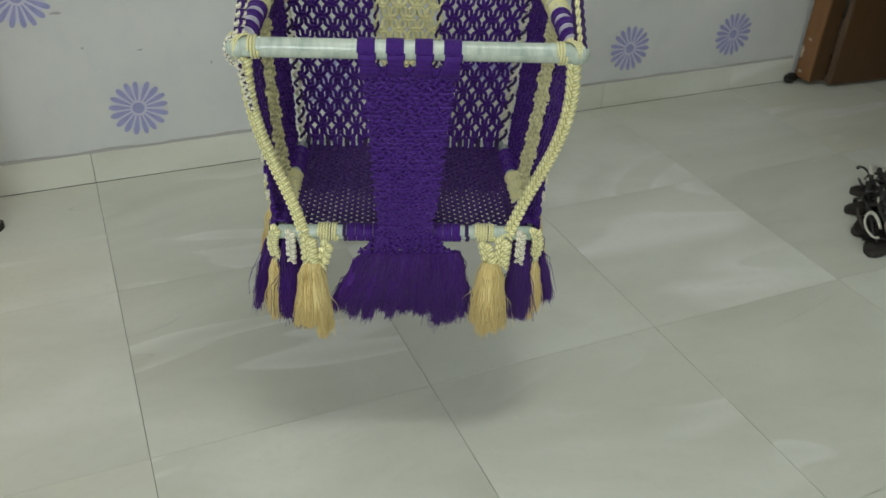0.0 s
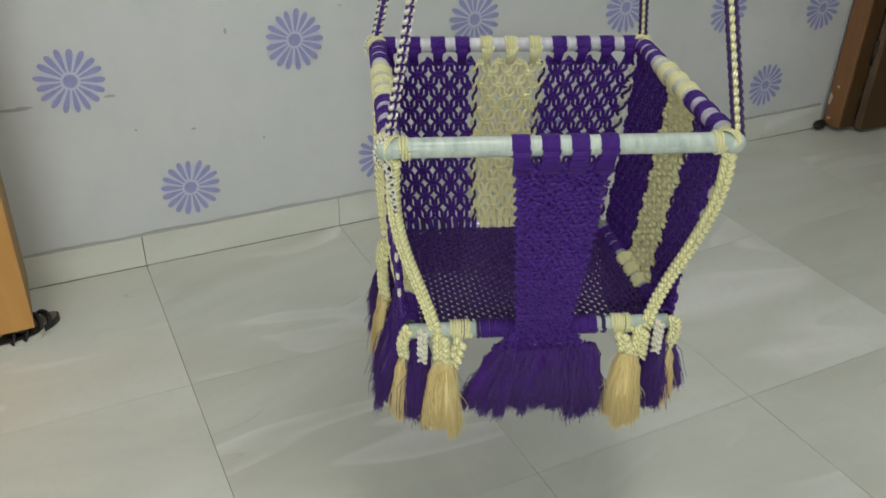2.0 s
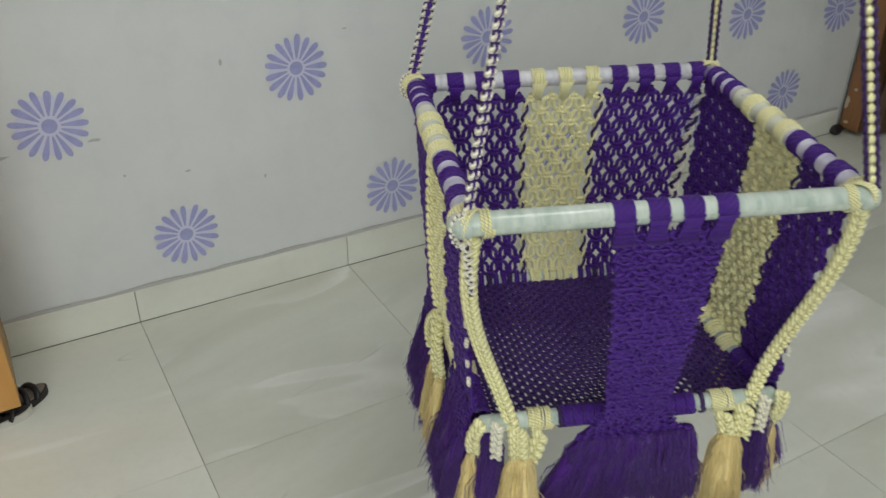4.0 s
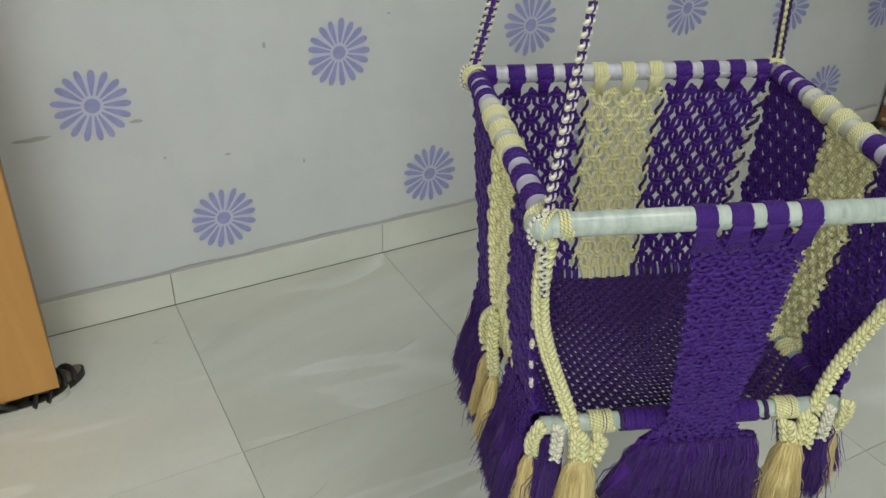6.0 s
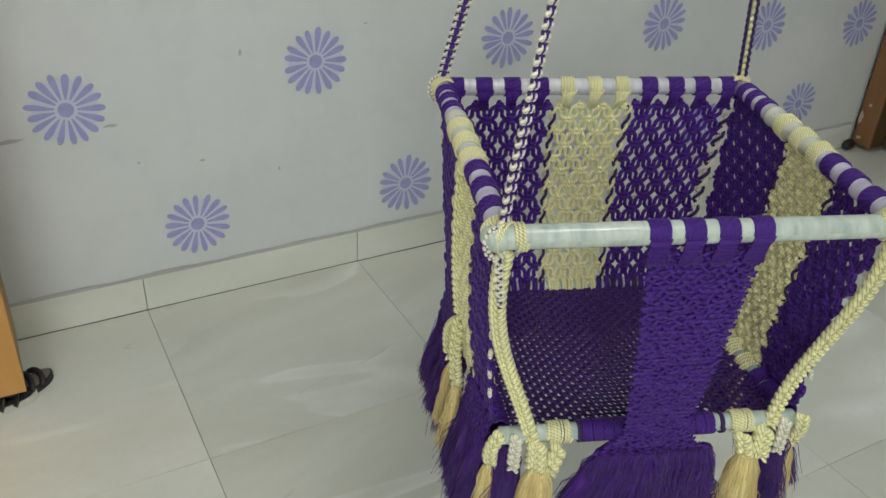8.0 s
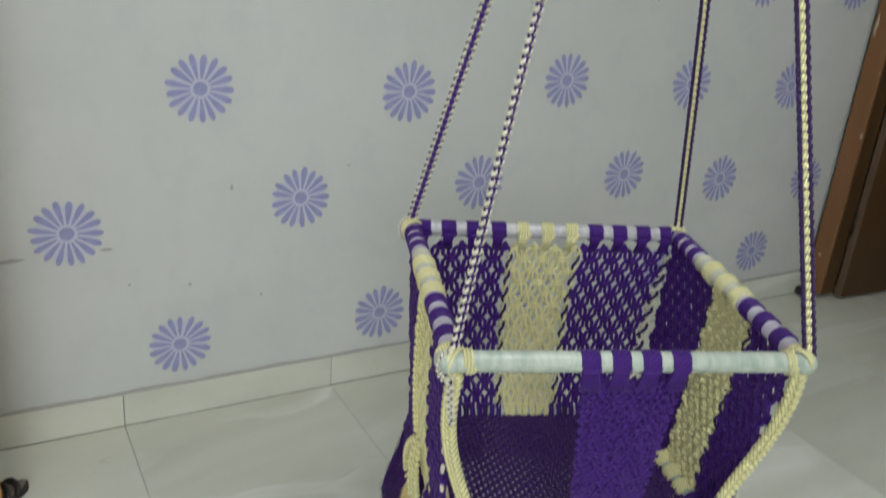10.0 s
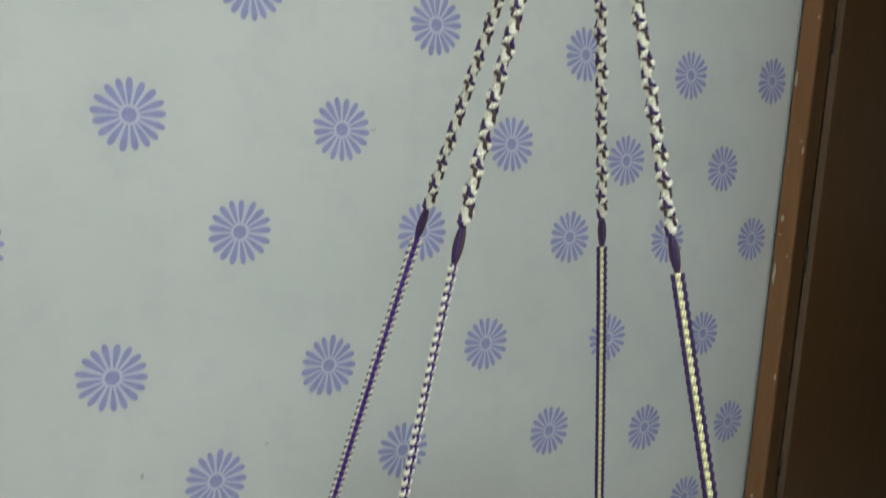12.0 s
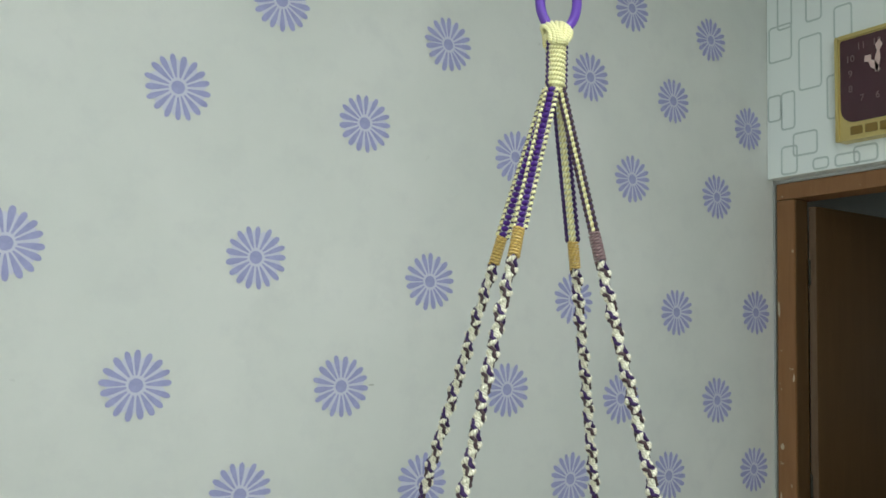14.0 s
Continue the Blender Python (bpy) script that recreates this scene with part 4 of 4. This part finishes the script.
# seat: interlaced bands
s = Shape()
N = 42
for k in range(N):
    u = -LU + 0.012 + (2 * LU - 0.024) * k / (N - 1)
    pts = []
    for j in range(2 * N + 1):
        v = -LV + 2 * LV * j / (2 * N)
        p = low(u, v)
        p.z += 0.0016 * math.sin(math.pi * (j / 2 + k)) - 0.008 * math.sin(math.pi * j / (2 * N)) * math.sin(math.pi * k / (N - 1))
        pts.append(p)
    s.tube(pts, [0.0023 + 0.0014 * (j / (2 * N)) ** 0.8 for j in range(2 * N + 1)], 4, up=(0, 0, 1), flat=0.7)
seat = part("seat", s, M_SHADEDSEAT, swing, "purple woven seat mat with small gaps")
s = Shape()
for k in range(N):
    v = -LV + 0.006 + (2 * LV - 0.012) * k / (N - 1)
    pts = []
    for j in range(2 * N + 1):
        u = -LU + 2 * LU * j / (2 * N)
        p = low(u, v)
        p.z -= 0.0016 * math.sin(math.pi * (j / 2 + k)) + 0.008 * math.sin(math.pi * j / (2 * N)) * math.sin(math.pi * k / (N - 1))
        pts.append(p)
    s.tube(pts, 0.0025 + 0.0018 * (k / N) ** 0.8, 4, up=(0, 0, 1), flat=0.7)
part("weft", s, M_SHADEDSEAT, seat)


def tassel(top, length, spread, mat, strands=130, lean=(0, 0), flat=1.0, name="tassel", along=(1, 0), core=True, parent=swing):
    """A bunch of fine threads under a knot, wider to its end."""
    s = Shape()
    top = V3(top)
    a_ = V3((along[0], along[1], 0)).normalized()
    b_ = V3((-a_.y, a_.x, 0))
    if core:
        pts = [top + V3((lean[0] * q, lean[1] * q, -length * 0.88 * q)) for q in (0.0, 0.15, 0.4, 0.75, 1.0)]
        s.tube(pts, [spread * 0.35, spread * 0.58, spread * 0.74, spread * 0.82, spread * 0.6], 9, up=tuple(b_), flat=flat)
    bunches = []
    for k in range(6):
        a = 2 * math.pi * (k + rnd.uniform(-0.3, 0.3)) / 6
        bunches.append(((a_ * math.cos(a) + b_ * math.sin(a) * flat) * rnd.uniform(0.55, 1.0), rnd.uniform(0.86, 1.06)))
    for k in range(int(strands * (4.0 if mat is M_FRINGE else 4.4))):
        ang, rad = rnd.uniform(0, 2 * math.pi), math.sqrt(rnd.uniform(0.3, 1))
        ln = length * (rnd.uniform(0.93, 1.04) if rnd.random() < 0.85 else rnd.uniform(0.8, 1.1))
        off = a_ * math.cos(ang) * rad + b_ * math.sin(ang) * rad * flat
        middle, reach = min(bunches, key=lambda g: (g[0] - off).length)
        ln *= reach
        wob = V3((rnd.gauss(0, 1), rnd.gauss(0, 1), 0)) * 0.0026
        curl = V3((rnd.gauss(0, 1), rnd.gauss(0, 1), 0)) * (0.0030 if mat is M_FRINGE else 0.0014)
        stray = 1.0 + (0.9 * rnd.random() if rnd.random() < (0.05 if mat is M_FRINGE else 0.025) else 0)
        pts = []
        frizz = 0.0013 if mat is M_FRINGE else 0.0006
        for q in (0.0, 0.2, 0.4, 0.6, 0.8, 1.0):
            w = spread * (0.40 + 0.60 * q ** 0.6) * (stray if q > 0.5 else 1.0)
            pts.append(top + off.lerp(middle, 0.35 * q) * w + V3((lean[0], lean[1], 0)) * q + V3((0, 0, -ln * q)) + wob * q + curl * math.sin(q * 7) + V3((rnd.gauss(0, frizz), rnd.gauss(0, frizz), 0)))
        s.tube(pts, [0.0008, 0.0007, 0.0006, 0.0006, 0.0005, 0.0003], 3, caps=False)
    return part(name, s, mat, parent)


# front fringe of the bib
for i in range(8):
    u = -0.058 + i * 0.0190
    tassel((u, -LV - 0.012, ZF - 0.030), 0.112 + rnd.uniform(-0.008, 0.014), 0.0215, M_FRINGE, 230, (-0.040 * (1 - i / 5) if i < 5 else 0.004 * (i - 5), rnd.uniform(-0.010, 0.002)), 0.7, "fringe")
# gold tassels under the edge ropes
for sgn in (-1, 1):
    tassel((-0.148 if sgn < 0 else 0.134, -LV - 0.018, ZF - 0.044), 0.128, 0.031, M_GOLD, 330, (0, -0.004), 0.8)
    tassel((sgn * (LU + 0.012), -LV + 0.006, ZF - 0.056), 0.105, 0.014, M_GOLD, 120, (sgn * 0.004, -0.002), 0.8)
    tassel((sgn * (LU - 0.012), -LV + 0.004, ZF - 0.018), 0.150, 0.022, M_FRINGE, 220, (sgn * 0.002, -0.006), 0.8, "fringe")
    # fringes along the side tubes
    for v in (-0.150, -0.112, -0.076, 0.045, 0.085, 0.125, 0.165):
        tassel((sgn * (LU + 0.008), v, low(0, v).z - 0.010), 0.145 + rnd.uniform(-0.012, 0.020), 0.026, M_FRINGE, 190, (sgn * 0.030, -0.004), 0.7, "fringe", (0, 1))
        part("fringe_head", net(lambda c, r, w=v, g=sgn: (V3((g * (LU + 0.012 + 0.008 * r), w + c * 0.019, low(0, w).z + 0.012 - 0.045 * r)), V3((g, 0, 0.1)), V3((0, 1, 0))), 3, 5, 0.012, 0.0023, 0.0072, -1, 1, 1.2), M_PURPLE, swing)
    tassel((sgn * (LU + 0.032), -0.045, low(0, -0.035).z - 0.026), 0.110, 0.018, M_GOLD, 150, (sgn * 0.012, -0.004), 0.7, "tassel", (0, 1))
    tassel((sgn * (LU + 0.032), 0.014, low(0, 0.012).z - 0.030), 0.105, 0.012, M_GOLD, 110, (sgn * 0.012, 0), 0.7, "tassel", (0, 1))
for i in range(9):
    u = -0.176 + i * 0.044
    tassel((u, LV + 0.010, ZB - 0.012), 0.10, 0.026, M_FRINGE if abs(i - 4) > 1 else M_GOLD, 110, (0, 0.010), 0.7, "fringe")

# ---- the four hanging ropes ----
APEX = V3((0.024, -0.008, 1.862))


def band(parent, curve, n, width, mid, edge, view, thick=0.0042, name="braid"):
    """A flat knotted band: a row of mid knots between two scalloped edge cords."""
    centre, sides = Shape(), Shape()
    view = V3(view).normalized()
    left, right = [], []
    for k in range(n):
        h = (k + 0.5) / n
        p = curve(h)
        d = (curve(min(1, h + 0.02)) - curve(max(0, h - 0.02))).normalized()
        side = d.cross(view).normalized()
        out = side.cross(d)
        step = (curve((k + 1) / n) - curve(k / n)).length
        centre.blob(p, side * width * 0.33, d * step * 0.55, out * thick, 7, 4)
        for q in (0.0, 0.25, 0.5, 0.75):
            c = curve((k + q) / n)
            sc = width * (0.40 + 0.10 * math.sin(math.pi * q))
            left.append(c - side * sc)
            right.append(c + side * sc)
    inner = Shape()
    for row in (left, right):
        inner.tube(row, thick * 0.55, 5)
        for i in range(0, len(row) - 3, 4):
            d = row[i + 3] - row[i]
            q = d.normalized().cross(view).normalized()
            sides.blob((row[i] + row[i + 3]) / 2, d * 0.60 + q * 0.001, q * thick * 0.85, q.cross(d.normalized()) * thick, 6, 4)
    ob = part(name, centre, mid, parent)
    part("braid_edge", sides, edge, ob)
    part("braid_edge", inner, M_DARK, ob)
    return ob


def spiral(parent, curve, turns, radius, dark):
    """Half knots that wind round a straight core: a ridge of ivory bights between two dark cords."""
    d = (curve(1) - curve(0)).normalized()
    side = d.cross(V3((0, 1, 0))).normalized()
    out = side.cross(d)

    def at(h, phase, dist):
        a = 2 * math.pi * turns * h + phase
        ring = side * math.cos(a) + out * math.sin(a)
        return curve(h) + ring * radius * dist, ring, d.cross(ring)

    core = Shape()
    core.tube([curve(k / 40) for k in range(41)], radius * 0.52, 8)
    knots = int(turns * 3.4)
    for k in range(knots):
        h = (k + 0.5) / knots
        for phase, dist, size in ((0.0, 0.74, 1.12), (math.pi, 0.44, 1.0)):
            p, ring, tan = at(h, phase + rnd.uniform(-0.12, 0.12), dist)
            ax = (tan * 0.75 + d * 0.66).normalized()
            core.blob(p, ax * radius * 0.66 * size, ring.cross(ax) * radius * 0.34 * size, ring * radius * 0.40 * size, 8, 5)
    cord = part("spiral_cord", core, M_WHITE, parent)
    for phase, mat, dist in ((1.05, M_BROWN, 0.62), (-1.05, dark, 0.62)):
        s = Shape()
        pts, rs = [], []
        n = knots * 4
        for k in range(n + 1):
            wave = math.sin(math.pi * k / 2)
            p, ring, tan = at(k / n, phase + 0.42 * wave, dist + 0.10 * math.cos(math.pi * k / 2))
            pts.append(p)
            rs.append(radius * 0.30 * (1 + 0.12 * wave))
        s.tube(pts, rs, 6)
        part("spiral_strand", s, mat, cord)
    return cord


for su, sv in ((-1, -1), (1, -1), (-1, 1), (1, 1)):
    base = V3(((HB if su > 0 and sv > 0 else su * H) + su * 0.004, sv * (H + 0.002), zt(sv * H) + 0.004))
    top = APEX + V3((su * 0.006, sv * 0.005, 0))

    bow = {(-1, -1): -0.016, (-1, 1): -0.008, (1, 1): 0.006, (1, -1): 0.0}[su, sv]

    def line(h, a=base, b=top, w=bow):
        return a.lerp(b, h) + V3((0.934, -0.356, 0)) * w * math.sin(math.pi * h)

    def piece(h0, h1):
        return lambda h: line(h0 + (h1 - h0) * h)

    left_rope = su < 0
    K1, K2, K3, K4 = 0.440, 0.478, 0.775, 0.810
    # the lower band starts as two cords tied round the corner
    rope = band(swing, piece(0.0, K1), 44, (0.0125 if sv < 0 else 0.0138) if left_rope else (0.0128 if sv < 0 else 0.0110), M_PURPLE if left_rope else M_CREAM, M_WHITE if left_rope else M_DARK,
                ((0.75, -0.66, 0) if sv < 0 else (0.1, -0.99, 0)) if left_rope else (-0.35, -0.94, 0), name="hanging_rope")
    tagged(rope, "flat knotted hanging rope in ivory and purple")
    w = line((K1 + K2) / 2)
    way = (top - base).normalized()
    half = (K2 - K1) * (top - base).length * 0.5
    for k, mat in enumerate((M_DARK, M_BROWN, M_DARK, M_BROWN)):
        a = radians(60 + 90 * k)
        off = V3((math.cos(a), math.sin(a), 0)) * 0.0034
        s = Shape()
        s.tube([w + off * (1.0 - 0.75 * abs(q) ** 2) + way * half * q * 1.1 for q in (-1, -0.6, -0.2, 0.2, 0.6, 1)], [0.0022, 0.0030, 0.0033, 0.0033, 0.0029, 0.0022], 7)
        part("binding", s, mat, rope)
    spiral(rope, piece(K2, K3), 9.0, 0.0094, M_DARK)
    wrap(line((K3 + K4) / 2), way, 0.0055, (K4 - K3) * (top - base).length, M_GOLDCORD if not (su > 0 and sv < 0) else M_MAUVE, rope, 0.0022, "binding")
    band(rope, piece(K4, 1.0), 26, 0.0185 if not (su > 0 and sv < 0) else 0.0105, M_PURPLE if left_rope else M_CREAM, M_CREAM if left_rope else (M_BROWN if sv < 0 else M_DARK), (-0.6, -0.8, 0))
    # the cord loop round the frame's corner, a chain of ivory knots on a dark core
    zc = zt(sv * H)

    def loop(h, b=base, z=zc, gu=su, gv=sv):
        a = radians(100 - 215 * min(h, 0.6) / 0.6)
        p = V3((b.x + gu * (0.010 * math.cos(a) + 0.004), gv * (H + 0.004), z - 0.004 + 0.018 * math.sin(a)))
        if h > 0.6 and gu < 0 and gv < 0:
            q = (h - 0.6) / 0.4
            p = p.lerp(V3((b.x - gu * 0.010, gv * (H - 0.010), z - 0.095)), q)
        return p

    if (su, sv) != (1, -1):
        sennit(loop if su < 0 and sv < 0 else lambda h: loop(0.6 * h), 16 if su < 0 and sv < 0 else 10, 0.0070, M_WHITE, "corner_loop", rope, 0.9)
        s = Shape()
        s.tube([loop(k / 30) for k in range(31)], 0.0028, 6)
        part("corner_loop", s, M_DARK, rope)

# the top knot: cream cord wound round the four ropes, and the ring
knot_ob = wrap(APEX + V3((0, 0, 0.032)), (0, 0, 1), 0.0105, 0.066, M_CREAM, swing, 0.0032, "top_knot")
tagged(knot_ob, "cream cord winding that gathers the ropes")
s = Shape()
s.tube([APEX + V3((0.0, 0, -0.008)), APEX + V3((0, 0, 0.03)), APEX + V3((0, 0, 0.075))], [0.010, 0.0115, 0.0115], 10)
part("rope_core", s, M_CREAM, knot_ob)
for sg in (-1, 1):
    s = Shape()
    pts = []
    for k in range(33):
        pts.append(APEX + V3((sg * 0.0135 + 0.0012 * math.sin(k * 1.57), -0.004, 0.0 + 0.066 * k / 32)))
    s.tube(pts, 0.0026, 5)
    part("dark_cord", s, M_DARK, knot_ob)
s = Shape()
for k in range(8):
    a = -0.0185 + 0.0053 * k
    lift = math.sqrt(max(0.0, 1 - (a / 0.026) ** 2))
    pts = []
    for j in range(13):
        b = math.pi * (-0.15 + 1.3 * j / 12)
        pts.append(APEX + V3((a * (0.75 + 0.35 * math.sin(b)) + 0.002 * math.sin(3 * b + k), -0.0165 * lift * math.cos(b), 0.070 + 0.026 * lift * math.sin(b))))
    s.tube(pts, 0.0034, 6)
s.blob(APEX + V3((0, 0, 0.074)), V3((0.018, 0, 0)), V3((0, 0.012, 0)), V3((0, 0, 0.016)), 10, 6)
part("ring_hitch", s, M_CREAM, knot_ob)
s = Shape()
pts = []
RC = APEX + V3((0.002, 0, 0.128))
for k in range(41):
    a = 2 * math.pi * k / 40
    pts.append(RC + V3((0.028 * math.sin(a), 0, -0.043 * math.cos(a))))
s.tube(pts, 0.0072, 10, caps=False)
part("ring", s, M_RING, swing, "violet plastic hanging ring")
s = Shape()
s.tube([RC + V3((0, 0, 0.036)), V3((RC.x, RC.y, Z_CEIL - 0.04))], 0.0055, 8)
part("suspension_cord", s, M_DARK, swing)
s = Shape()
pts = [V3((RC.x, RC.y, Z_CEIL - 0.001))]
for k in range(15):
    a = radians(90 - 290 * k / 14)
    pts.append(V3((RC.x + 0.022 * math.cos(a), RC.y, Z_CEIL - 0.045 + 0.022 * math.sin(a))))
s.tube(pts, 0.004, 8)
part("ceiling_hook", s, M_RUST, swing)

# ---- skirting and floor pieces, many small alike ones last ----
T = 0.533
s = Shape()
s.box((X_WEST, -0.006, 0.0), (2.40, -0.0005, 0.082))
baseboard = structure("baseboard", s, M_GROUT, "marble tile skirting along the wall", "skirting")
s = Shape()
rm = random.Random(3)
xs = [X_WEST + (2.41 - X_WEST) * k / 260 for k in range(261)]
tops = [0.0885 + 0.004 * noise.noise((x * 9, 0, 0)) + 0.0015 * rm.random() for x in xs]
for x, z in zip(xs, tops):
    s.v += [Vector((x, -0.0035, 0.0862)), Vector((x, -0.0105, 0.0862)), Vector((x, -0.0075, z)), Vector((x, -0.0005, z + 0.0012))]
for k in range(260):
    for a, b in ((0, 1), (1, 2), (2, 3)):
        s.face((4 * k + a, 4 * k + b, 4 * k + 4 + b, 4 * k + 4 + a))
part("mortar_line", s, M_MORTAR, baseboard, smooth=False)
k0 = int(X_WEST / T) - 1
for k in range(k0, 6):
    a, b = max(k * T, X_WEST) + 0.0008, min((k + 1) * T, 2.415) - 0.0008
    if b - a < 0.02:
        continue
    s = Shape()
    s.box((a, -0.012, 0.001), (b, -0.0062, 0.086), 0.0015)
    part("skirting_tile", s, M_MARBLE, baseboard, smooth=False)

s = Shape()
s.box((X_WEST - 0.15, Y_SOUTH - 0.15, -0.12), (4.9, 0.3, -0.0035))
floor = structure("floor", s, M_GROUT, "polished cream marble tile floor with thin dark joints", "floor")
s = Shape()
s.box((0.0006, 0.0006, -0.0034), (T - 0.0006, T - 0.0006, 0.0), 0.0004)
tile_mesh = s.mesh("tile", M_MARBLE, False)
for i in range(-5, 9):
    for j in range(-9, 0):
        x, y = i * T, j * T - 0.012
        if x + T < X_WEST - 0.1 or y + T < Y_SOUTH - 0.15:
            continue
        tile = new("tile", tile_mesh)
        tile.parent = floor
        tile.location = (x, y, rnd.uniform(-0.0003, 0.0003))
